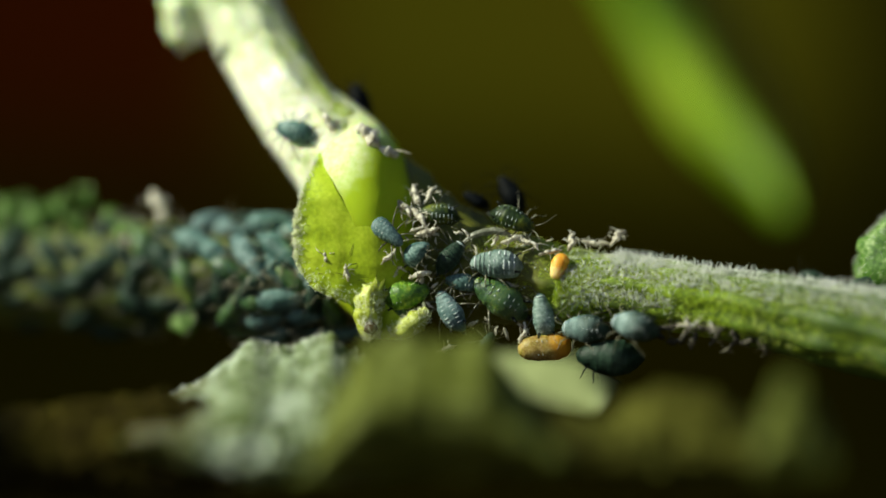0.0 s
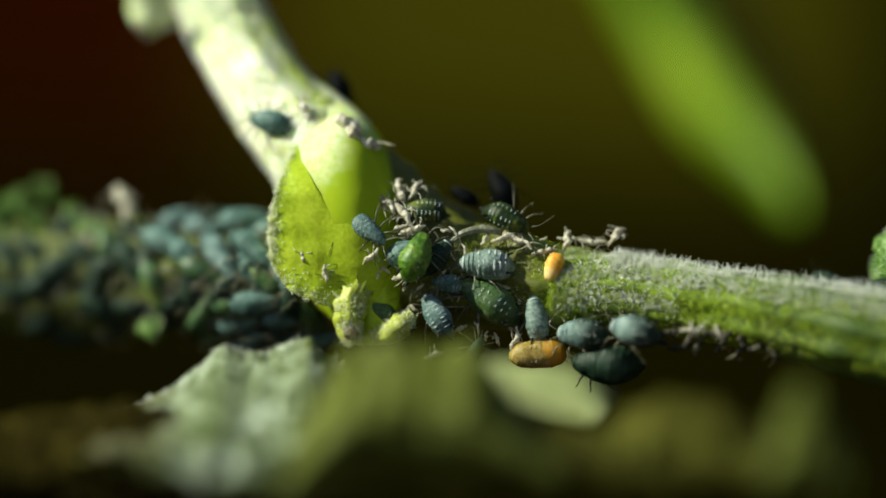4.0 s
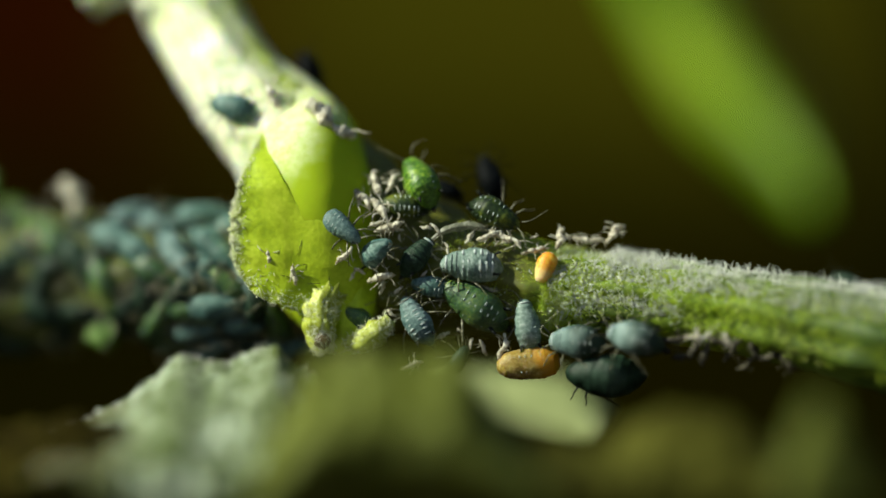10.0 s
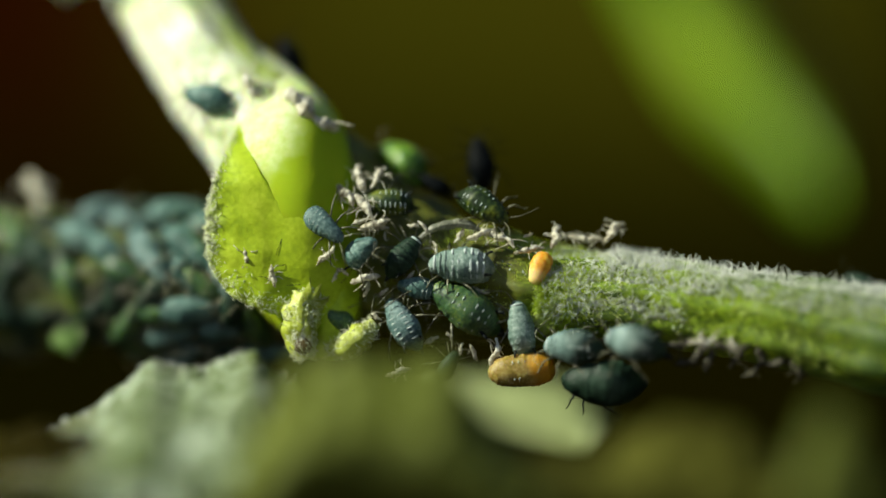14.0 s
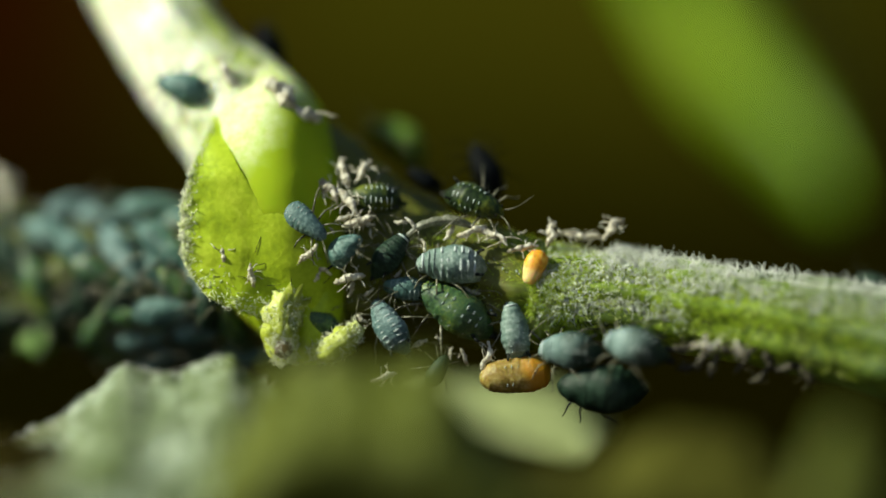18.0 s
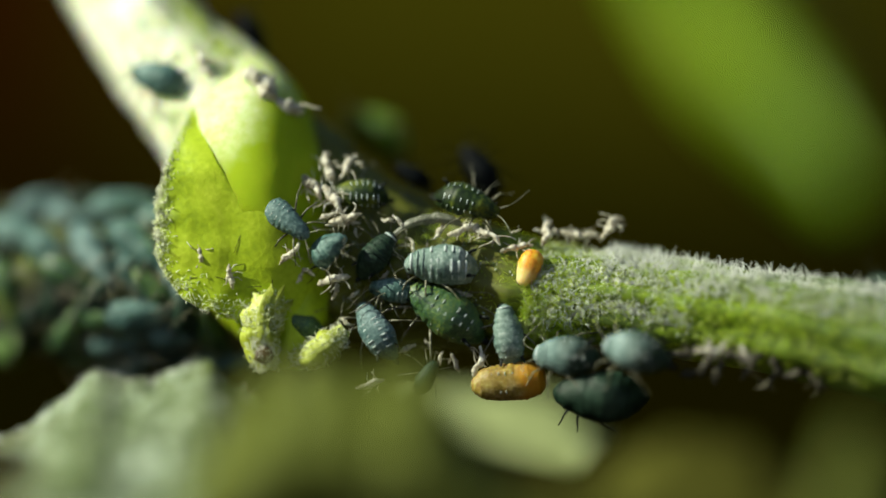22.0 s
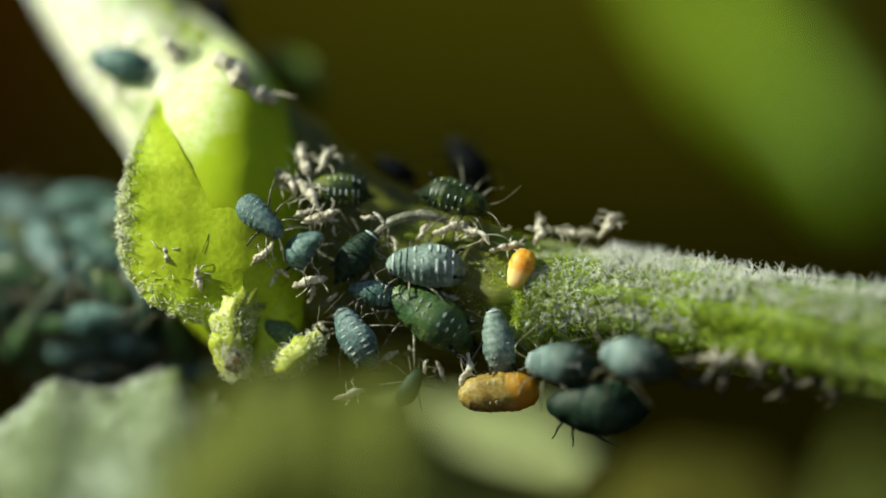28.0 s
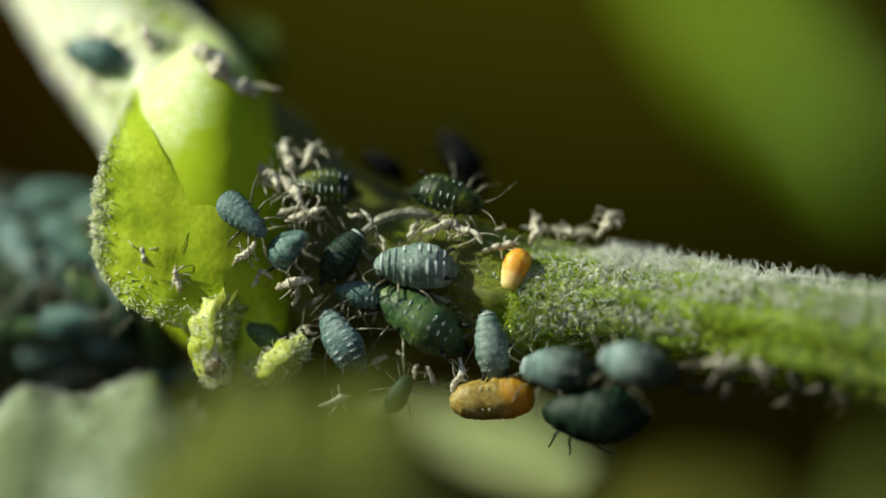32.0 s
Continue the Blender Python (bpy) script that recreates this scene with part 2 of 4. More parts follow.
def sheet(bm, place, nu, nv, thick):
    """A sheet with two faces: place(u, v) gives millimetres for u, v in 0..1."""
    pts = [[Vector(place(i / nu, j / nv)) for i in range(nu + 1)] for j in range(nv + 1)]
    front, back = [], []
    for j in range(nv + 1):
        fr, bk = [], []
        for i in range(nu + 1):
            du = pts[j][min(i + 1, nu)] - pts[j][max(i - 1, 0)]
            dv = pts[min(j + 1, nv)][i] - pts[max(j - 1, 0)][i]
            nrm = du.cross(dv)
            nrm = nrm.normalized() if nrm.length > 1e-9 else Vector((0, -1, 0))
            fr.append(bm.verts.new(pts[j][i] + nrm * thick / 2))
            bk.append(bm.verts.new(pts[j][i] - nrm * thick / 2))
        front.append(fr)
        back.append(bk)
    for j in range(nv):
        for i in range(nu):
            bm.faces.new((front[j][i], front[j][i + 1], front[j + 1][i + 1], front[j + 1][i]))
            bm.faces.new((back[j][i], back[j + 1][i], back[j + 1][i + 1], back[j][i + 1]))
    rim = [(0, i) for i in range(nu)] + [(j, nu) for j in range(nv)] + [(nv, i) for i in range(nu, 0, -1)] + [(j, 0) for j in range(nv, 0, -1)]
    for (j0, i0), (j1, i1) in zip(rim, rim[1:] + rim[:1]):
        bm.faces.new((front[j0][i0], back[j0][i0], back[j1][i1], front[j1][i1]))


def edge_value(table, x):
    for (x0, y0), (x1, y1) in zip(table, table[1:]):
        if x <= x1:
            return y0 + (y1 - y0) * max(0, (x - x0) / (x1 - x0))
    return table[-1][1]


def mm(a, b, d=0.0):
    return on_plan(a, b, d) * 1000


def hair_coat(name, roots, normals, lengths, width, material, parent, label, bend=0.5, seed=1):
    """Fine tapered hairs, three-sided, each bent once; all in metres."""
    rng = np.random.default_rng(seed)
    p, nrm, ln = np.array(roots), np.array(normals), np.array(lengths)[:, None]
    n = len(p)
    lean = rng.normal(0, 1, (n, 3))
    lean -= nrm * np.sum(lean * nrm, 1)[:, None]
    s1 = np.cross(nrm, np.array([0.31, 0.77, 0.55]))
    s1 /= np.linalg.norm(s1, axis=1)[:, None]
    s2 = np.cross(nrm, s1)
    mid = p + (nrm + 0.25 * bend * lean) * ln * 0.55
    tip = p + (nrm * 0.95 + 0.6 * bend * lean) * ln
    verts = []
    for k in range(3):
        c, s = math.cos(2.094 * k), math.sin(2.094 * k)
        verts.append(p - nrm * width + (s1 * c + s2 * s) * width)
    for k in range(3):
        c, s = math.cos(2.094 * k), math.sin(2.094 * k)
        verts.append(mid + (s1 * c + s2 * s) * width * 0.75)
    verts.append(tip)
    verts = np.stack(verts, 1).reshape(-1, 3)
    faces = []
    for i in range(n):
        o = 7 * i
        for k in range(3):
            q = (k + 1) % 3
            faces.append((o + k, o + q, o + 3 + q, o + 3 + k))
            faces.append((o + 3 + k, o + 3 + q, o + 6))
    me = bpy.data.meshes.new(name)
    me.from_pydata(verts.tolist(), [], faces)
    me.materials.append(material)
    me.shade_smooth()
    ob = new(name, me)
    ob.parent = parent
    return tagged(ob, label, kind="stuff")


def fuzz(name, roots, normals, lengths, width, material, parent, label, curl=(0.5, 2.6), lean=0.5, seed=1):
    """Curled tapered hairs, three-sided, each an arc of its own turn; all in metres."""
    rng = np.random.default_rng(seed)
    p, nrm, ln = np.array(roots), np.array(normals), np.array(lengths)[:, None]
    n = len(p)
    nrm = nrm + lean * rng.normal(0, 1, (n, 3))
    nrm /= np.linalg.norm(nrm, axis=1)[:, None]
    side = rng.normal(0, 1, (n, 3))
    side -= nrm * np.sum(side * nrm, 1)[:, None]
    side /= np.linalg.norm(side, axis=1)[:, None]
    other = np.cross(nrm, side)
    turn = rng.uniform(*curl, (n, 1))
    wide = width * rng.uniform(0.6, 1.3, (n, 1))
    kink = rng.normal(0, 0.16, (n, 1))
    rings = []
    for k in range(6):
        s = k / 5
        c = p - nrm * width + ln / turn * (np.sin(turn * s) * nrm + (1 - np.cos(turn * s)) * side) + other * ln * kink * math.sin(4.5 * s)
        across = side * np.cos(turn * s) - nrm * np.sin(turn * s)
        w = wide * (1 - 0.8 * s ** 2)
        for j in range(3):
            rings.append(c + (across * math.cos(2.094 * j) + other * math.sin(2.094 * j)) * w)
    verts = np.stack(rings, 1).reshape(-1, 3)
    quad = np.array([(3 * k + j, 3 * k + (j + 1) % 3, 3 * k + 3 + (j + 1) % 3, 3 * k + 3 + j) for k in range(5) for j in range(3)])
    faces = (quad[None] + 18 * np.arange(n)[:, None, None]).reshape(-1, 4)
    me = bpy.data.meshes.new(name)
    me.from_pydata(verts.tolist(), [], faces.tolist())
    me.materials.append(material)
    me.shade_smooth()
    ob = new(name, me)
    ob.parent = parent
    return tagged(ob, label, kind="stuff")


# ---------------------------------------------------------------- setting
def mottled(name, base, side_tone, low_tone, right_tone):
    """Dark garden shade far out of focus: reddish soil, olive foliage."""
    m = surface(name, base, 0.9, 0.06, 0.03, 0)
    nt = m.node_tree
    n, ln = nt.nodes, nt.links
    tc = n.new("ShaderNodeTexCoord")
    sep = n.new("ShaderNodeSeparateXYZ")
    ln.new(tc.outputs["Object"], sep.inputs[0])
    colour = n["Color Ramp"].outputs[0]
    # The low tone carries painted shade; the right tone is only darker.
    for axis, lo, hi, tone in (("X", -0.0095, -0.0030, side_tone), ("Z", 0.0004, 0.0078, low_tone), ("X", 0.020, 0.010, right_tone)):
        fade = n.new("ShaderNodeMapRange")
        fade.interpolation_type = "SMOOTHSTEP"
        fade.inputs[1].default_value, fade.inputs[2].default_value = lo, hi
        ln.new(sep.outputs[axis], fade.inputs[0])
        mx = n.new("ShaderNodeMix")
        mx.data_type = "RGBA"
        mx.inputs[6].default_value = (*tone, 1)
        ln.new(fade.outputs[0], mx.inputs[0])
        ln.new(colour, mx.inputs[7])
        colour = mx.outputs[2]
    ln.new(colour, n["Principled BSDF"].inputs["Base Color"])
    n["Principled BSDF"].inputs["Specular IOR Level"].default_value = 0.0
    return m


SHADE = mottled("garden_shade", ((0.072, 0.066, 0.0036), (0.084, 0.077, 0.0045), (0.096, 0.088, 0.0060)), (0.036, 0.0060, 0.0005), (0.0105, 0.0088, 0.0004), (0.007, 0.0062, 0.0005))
SOIL = surface("soil", ((0.03, 0.018, 0.01), (0.07, 0.045, 0.025), (0.12, 0.08, 0.05)), 0.95, 0.2, 0.01, 0.5)
# Backdrop wall; its tall sides stand out of view to shade the lower left.
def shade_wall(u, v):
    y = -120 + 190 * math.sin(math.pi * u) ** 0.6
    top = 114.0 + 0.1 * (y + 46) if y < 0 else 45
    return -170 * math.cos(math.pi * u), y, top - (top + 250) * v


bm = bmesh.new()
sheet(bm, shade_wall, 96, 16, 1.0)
tagged(part("backdrop", bm, SHADE), "dark olive and brown backdrop, with unseen sides added to cut the sun", "backdrop", kind="structure")
bm = bmesh.new()
sheet(bm, lambda u, v: (-15000 + 30000 * u, -15000 + 30000 * v, -250), 40, 40, 10)
tagged(part("ground", bm, SOIL), "bare brown garden soil below the plant", "ground", kind="structure")

# ---------------------------------------------------------------- the plant
STEM_LINE = [(-260, 480, 10.5, 92), (100, 485, 7.2, 92), (350, 490, 5.0, 90), (520, 494, 3.6, 86), (680, 484, 2.9, 84), (850, 488, 1.9, 82),
             (990, 508, 1.2, 68), (1100, 513, 0.7, 57), (1250, 537, 0.0, 59), (1420, 566, -0.9, 67), (1568, 597, -1.8, 78), (1850, 650, -3.8, 86)]
BRANCH_LINE = [(660, 400, 2.4, 84), (604, 290, 2.6, 84), (530, 205, 3.3, 72), (466, 100, 4.3, 68), (425, 20, 5.1, 67), (350, -130, 6.6, 68)]


NODE_LINE = [(528, 165, 4.0, 40), (566, 210, 3.45, 58), (604, 252, 2.95, 70), (626, 286, 2.4, 82), (634, 320, 1.85, 87), (640, 370, 1.72, 92), (646, 425, 1.72, 92),
             (654, 470, 1.70, 88), (660, 505, 1.60, 76), (666, 535, 1.5, 58), (672, 560, 1.5, 36), (676, 574, 1.5, 12)]


def run_of(line, steps):
    pts = glide(line, steps)
    return [mm(*p[:3]) for p in pts], [p[3] * 0.02 for p in pts]


def furrow(amount, scale):
    def ripple(p, ang):
        return 1 + amount * noise.noise(p * scale) + amount * 0.5 * math.sin(ang * 9 + 2 * noise.noise(p * 0.4)) + 0.25 * amount * noise.noise(p * scale * 5)
    return ripple


def roots_on(line, steps, count, span, facing, seed, thin=1.0):
    """Root points and normals over a tube's side; span: part of its length, facing: angles about the axis."""
    rng = random.Random(seed)
    pts, radii = run_of(line, steps)
    out_p, out_n = [], []
    for _ in range(count):
        f = (span[0] + (span[1] - span[0]) * rng.random() ** thin) * (len(pts) - 1)
        i = min(int(f), len(pts) - 2)
        p = pts[i].lerp(pts[i + 1], f - i)
        way = (pts[i + 1] - pts[i]).normalized()
        toward = Vector((0, -1, 0))
        toward = (toward - way * toward.dot(way)).normalized()
        over = way.cross(toward)
        if over.z < 0:
            over = -over
        ang = radians(rng.uniform(*facing))
        nrm = toward * math.cos(ang) + over * math.sin(ang)
        out_p.append((p + nrm * radii[i] * 0.99) * 0.001)
        out_n.append(nrm)
    return out_p, out_n


plant = thing("plant_stem", "green hairy plant stem crowded with aphids, with a pale upright branch", "plant stem")
bm = bmesh.new()
pts, radii = run_of(STEM_LINE, 20)
tube(bm, pts, radii, 56, furrow(0.13, 0.7))
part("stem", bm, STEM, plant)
bm = bmesh.new()
pts, radii = run_of(BRANCH_LINE, 24)
tube(bm, pts, radii, 48, furrow(0.08, 1.3))
part("branch", bm, BRANCH, plant, "pale whitish green branch in full sun")
bm = bmesh.new()
tube(bm, *run_of(NODE_LINE, 8), 48, lambda p, ang: 1 + 0.05 * noise.noise(p * 0.6) + 0.012 * noise.noise(p * 3))
part("node", bm, NODE, plant, "swollen yellow-green node")
bm = bmesh.new()
tube(bm, *run_of([(640, 300, 2.7, 50), (690, 335, 2.9, 62), (745, 400, 2.7, 72), (830, 460, 2.3, 76)], 10), 30, furrow(0.12, 1.4))
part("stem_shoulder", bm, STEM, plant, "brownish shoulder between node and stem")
bm = bmesh.new()
ball(bm, mm(324, 26, 5.3), (0.78, 0.7, 1.15), 24, 16, bumpy=0.45, seed=7.7)
part("knob", bm, BRANCH, plant, "small pale swelling on the branch")

BRACT_TOP = [(522, 402), (528, 368), (537, 334), (551, 300), (566, 270), (580, 302), (598, 340), (615, 363), (650, 376), (690, 388), (738, 410)]
BRACT_LOW = [(522, 432), (529, 470), (544, 499), (570, 519), (610, 534), (650, 545), (690, 562), (738, 540)]


def smooth_step(lo, hi, x):
    k = min(1.0, max(0.0, (x - lo) / (hi - lo)))
    return k * k * (3 - 2 * k)


def bract_skin(a, b):
    """Depth of the bract: a shallow dome that turns away towards the stem."""
    t = min(1.0, math.hypot((a - 628) / 116, (b - 430) / 185))
    return 0.40 - 0.45 * math.sqrt(1 - 0.85 * t * t) + 0.35 * max(0, (a - 645) / 90) ** 1.5


def bract_at(u, v):
    a = 522 + 216 * u
    top, low = edge_value(BRACT_TOP, a), edge_value(BRACT_LOW, a)
    b = top + (low - top) * v
    rim = max(math.exp(-u * 14), math.exp(-(1 - v) * 7) * max(0, 1 - 1.6 * u))
    ac, rad = edge_value([(q[1], q[0]) for q in NODE_LINE], b), edge_value([(q[1], q[3]) for q in NODE_LINE], b)
    under = edge_value([(q[1], q[2]) for q in NODE_LINE], b) - 0.02 * math.sqrt(max(rad * rad - (a - ac) ** 2, 200)) - 0.03
    hug = max(0, 1 - v / 0.2) ** 1.5 * min(1.0, max(0, (a - 588) / 30))
    d = bract_skin(a, b) - 0.05 + 0.05 * noise.noise(Vector((a * 0.03, b * 0.03, 2))) + 0.16 * rim * noise.noise(Vector((a * 0.07, b * 0.07, 8)))
    d += 0.7 * max(0, (350 - b) / 60)
    hug = max(hug, smooth_step(596, 664, a))
    d += (under - 0.02 + 0.22 * max(0, 1 - v / 0.22) ** 2 * smooth_step(590, 625, a) - d) * hug
    return mm(a + 7 * rim * noise.noise(Vector((b * 0.06, 0.3, 0))), b + 6 * rim * noise.noise(Vector((a * 0.08, 3, 5))), d)


bm = bmesh.new()
sheet(bm, bract_at, 54, 40, 0.06)
bract = part("bract", bm, BRACT, plant, "thin yellow-green bract with a hairy rim")
bm = bmesh.new()
tube(bm, *run_of([(684, 470, 1.2, 20), (668, 505, 0.5, 23), (653, 538, 0.0, 20), (654, 575, -0.2, 17), (660, 600, -0.2, 7)], 14), 24, furrow(0.55, 2.4))
stalk = part("stipule", bm, FRILL, plant, "hairy lime-green stipule with a brown tip")
bm = bmesh.new()
ball(bm, mm(656, 581, -0.45), (0.24, 0.16, 0.24), 12, 8, bumpy=0.5, seed=2)
part("dead_spot", bm, BROWN, stalk, "brown dead spot")
bm = bmesh.new()
tube(bm, *run_of([(690, 585, 0.3, 6), (712, 583, -0.1, 13), (738, 567, -0.2, 15), (757, 548, -0.1, 7)], 14), 20, furrow(0.55, 3.2))
curl = part("curled_tip", bm, FRILL, plant, "small curled hairy leaf tip")
bm = bmesh.new()
tube(bm, *run_of([(696, 440, 1.6, 44), (700, 500, 1.2, 40), (692, 560, 0.8, 30), (686, 600, 0.7, 14)], 8), 24, furrow(0.14, 1.5))
part("shoot_base", bm, BRACT, plant, "yellow-green base of a side shoot")

# hairs
rng = random.Random(5)
p, nrm = roots_on(STEM_LINE, 14, 8000, (0.553, 0.97), (-50, 62), 11, 2.6)
fuzz("stem_hairs", p, nrm, [rng.uniform(0.12, 0.34) * 0.001 for _ in p], 0.000014, GREEN_HAIR, plant, "dense curled glistening green hairs on the stem", (0.8, 3.4), 0.6, 3)
p, nrm = roots_on(STEM_LINE, 14, 2600, (0.56, 0.70), (-30, 68), 17, 1.3)
q, far_nrm = roots_on(STEM_LINE, 14, 1300, (0.70, 0.97), (22, 70), 27, 1.5)
p, nrm = list(p) + list(q), list(nrm) + list(far_nrm)
fuzz("curled_hairs", p, nrm, [rng.uniform(0.14, 0.38) * 0.001 for _ in p], 0.000016, HAIR, plant, "curled white hairs among the green ones", (1.2, 4.2), 0.7, 11)
p, nrm = roots_on(STEM_LINE, 14, 3800, (0.63, 0.97), (38, 118), 15, 1.7)
fuzz("ridge_hairs", p, nrm, [rng.uniform(0.16, 0.52) * 0.001 for _ in p], 0.000013, HAIR, plant, "longer silvery hairs along the ridge of the stem", (0.3, 2.8), 0.5, 8)
p, nrm = roots_on(STEM_LINE, 14, 800, (0.56, 0.68), (30, 112), 18, 1.0)
fuzz("ridge_hairs", p, nrm, [rng.uniform(0.10, 0.26) * 0.001 for _ in p], 0.000010, LIME_HAIR, plant, "short straw-coloured hairs beside the orange larva", (0.4, 2.4), 0.5, 9)
p, nrm = roots_on(STEM_LINE, 14, 1500, (0.43, 0.60), (-40, 110), 12)
hair_coat("sparse_hairs", p, nrm, [rng.uniform(0.1, 0.25) * 0.001 for _ in p], 0.000010, GREEN_HAIR, plant, "sparse pale hairs", 0.8, 4)
p, nrm = roots_on(BRANCH_LINE, 14, 5200, (0.12, 0.9), (-115, 115), 13)
hair_coat("branch_hairs", p, nrm, [rng.uniform(0.06, 0.20) * 0.001 for _ in p], 0.000010, HAIR, plant, "short white hairs on the branch", 0.8, 5)


def rim_hairs():
    rng = random.Random(21)
    roots, normals, lengths = [], [], []
    for _ in range(1700):
        inner = abs(rng.gauss(0, 0.045))
        if rng.random() < 0.45:
            u, v = inner * 0.9, rng.random()
        elif rng.random() < 0.25:
            u, v = rng.uniform(0, 0.2), inner
        else:
            u = rng.uniform(0, 0.68)
            v = 1 - inner * 1.6
        q = bract_at(min(u, 1), max(v, 0))
        w = Vector((-0.8 * (1 - u * 1.7), -0.5, 0.25 - u * 1.6 * (v > 0.5))) + Vector([rng.gauss(0, 0.5) for _ in range(3)])
        roots.append(q * 0.001)
        normals.append(w.normalized())
        lengths.append(rng.uniform(0.07, 0.26) * 0.001)
    fuzz("rim_hairs", roots, normals, lengths, 0.000014, LIME_HAIR, bract, "glistening lime hairs along the rim", (1.0, 4.0), 0.5, 6)
    for owner, line, count in ((stalk, [(668, 505, 0.5, 23), (653, 538, 0.0, 20), (654, 575, -0.2, 17), (660, 600, -0.2, 7)], 900),
                               (curl, [(690, 585, 0.3, 6), (712, 583, -0.1, 13), (738, 567, -0.2, 15), (757, 548, -0.1, 7)], 420)):
        q, w = roots_on(line, 8, count, (0.05, 1), (-150, 150), 31)
        fuzz("rim_hairs", q, w, [rng.uniform(0.10, 0.30) * 0.001 for _ in q], 0.000012, LIME_HAIR, owner, "glistening lime hairs", (1.0, 4.0), 0.5, 7)


rim_hairs()


# ---------------------------------------------------------------- leaves
def lobe(name, owner, top, low, near, far, material, label, crinkle=1.0, seed=0.0, nu=60, arch=2.2, fray=0.0, down=0):
    """A leaf lobe seen over its wavy far rim: level near the rim, then bent down and under by arch radians. top and low: rims as (a, b)."""
    a0, a1 = top[0][0], top[-1][0]

    def at(u, v):
        a = a0 + (a1 - a0) * u
        jag = (9 * noise.noise(Vector((a * 0.03, seed, 1))) + 6 * noise.noise(Vector((a * 0.11, seed, 4))) + 5 * noise.noise(Vector((a * 0.3, seed, 7)))) * (1 - v) ** 3 if crinkle else 0
        b = edge_value(top, a) + min(crinkle * 3, 1.2) * jag
        b += (edge_value(low, a) - b) * v
        w = 0.3 * noise.noise(Vector((a * 0.014, b * 0.018, seed))) + 0.45 * noise.noise(Vector((a * 0.032, b * 0.036, seed + 3))) + 0.6 * noise.noise(Vector((a * 0.07, b * 0.07, seed))) + 0.3 * noise.noise(Vector((a * 0.16, b * 0.16, seed)))
        d = far + (near - far) * math.sin(v * arch) + crinkle * 0.6 * w
        a += fray * (1 - u) ** 3 * (0.4 + noise.noise(Vector((v * 2.5, seed, 9))) + 0.5 * noise.noise(Vector((v * 7, seed, 3))))
        return mm(a + 4 * w * (1 - v), b, d)

    bm = bmesh.new()
    sheet(bm, at, nu, 44, 0.22)
    made = part(name, bm, material, owner, label)
    if down:
        rng = random.Random(int(seed) + 60)
        spots = [at(rng.random(), rng.random() ** 2 * 0.75) * 0.001 for _ in range(down)]
        fuzz("down", spots, [(rng.gauss(0, 0.3), -0.6, 0.75) for _ in spots], [rng.uniform(0.12, 0.36) * 0.001 for _ in spots], 0.000022, HAIR, made, "white woolly down on the lobe", (0.8, 3.5), 0.4, 77)
    return made


leaf = thing("foreground_leaf", "wavy pale green leaf with a crinkled rim below the stem", "leaf")
lobe("leaf_lobe", leaf, [(210, 742), (262, 712), (310, 700), (345, 676), (368, 668), (402, 640), (428, 612), (452, 606), (480, 618), (520, 616), (556, 600), (585, 594), (604, 612), (660, 650), (740, 720)], [(210, 790), (320, 826), (420, 850), (520, 862), (660, 860), (740, 850)], -8.5, -1.8, DOWN, "whitish downy lobe in the sun", 1.1, 1.0, 220, 2.0, 40, 3200)
lobe("leaf_lobe", leaf, [(520, 800), (566, 716), (600, 652), (628, 616), (648, 600), (676, 614), (704, 590), (734, 606), (784, 602), (818, 612), (850, 590), (868, 612), (886, 644), (920, 690), (960, 740), (1000, 790)], [(520, 850), (900, 850), (1000, 850)], -13, -9.5, DULL, "olive green lobe", 0.6, 4.0, 80, 2.9, 90)
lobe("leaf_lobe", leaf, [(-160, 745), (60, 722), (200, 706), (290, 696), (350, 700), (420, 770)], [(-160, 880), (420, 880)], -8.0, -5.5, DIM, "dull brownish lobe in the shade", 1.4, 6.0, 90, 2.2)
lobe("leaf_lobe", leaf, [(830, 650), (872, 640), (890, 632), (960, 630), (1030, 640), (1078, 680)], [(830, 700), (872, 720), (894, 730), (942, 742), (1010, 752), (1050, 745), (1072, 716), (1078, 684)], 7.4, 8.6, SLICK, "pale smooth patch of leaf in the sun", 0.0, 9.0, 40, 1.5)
lobe("leaf_lobe", leaf, [(1340, 810), (1358, 730), (1385, 668), (1412, 664), (1440, 725), (1475, 800)], [(1340, 850), (1420, 870), (1475, 850)], -16, -14.5, DULL, "pale blurred lobe", 0.6, 12.0, 30, 2.9)
lobe("leaf_lobe", leaf, [(872, 720), (905, 690), (940, 704), (985, 724), (1050, 740), (1110, 756), (1180, 800)], [(872, 850), (1180, 850)], -12, -10, HALF_SHADE, "dim olive edge below the pale patch", 0.5, 21.0, 40, 2.6)
lobe("leaf_lobe", leaf, [(1050, 800), (1095, 722), (1170, 682), (1260, 690), (1320, 740), (1370, 800)], [(1050, 870), (1370, 870)], -11, -9.5, HALF_SHADE, "dim brownish lobe", 0.5, 15.0, 40, 2.6)

blade = thing("background_leaf", "long bright green leaf hanging behind the stem", "leaf")


BLADE_LINE = [(1044, -140, 26, 32), (1096, -60, 25.5, 36), (1144, 20, 25, 40), (1198, 116, 24, 43), (1254, 210, 23, 43), (1320, 284, 22, 34), (1364, 338, 21, 20), (1392, 384, 20, 5)]
blade_run = glide(BLADE_LINE, 6)


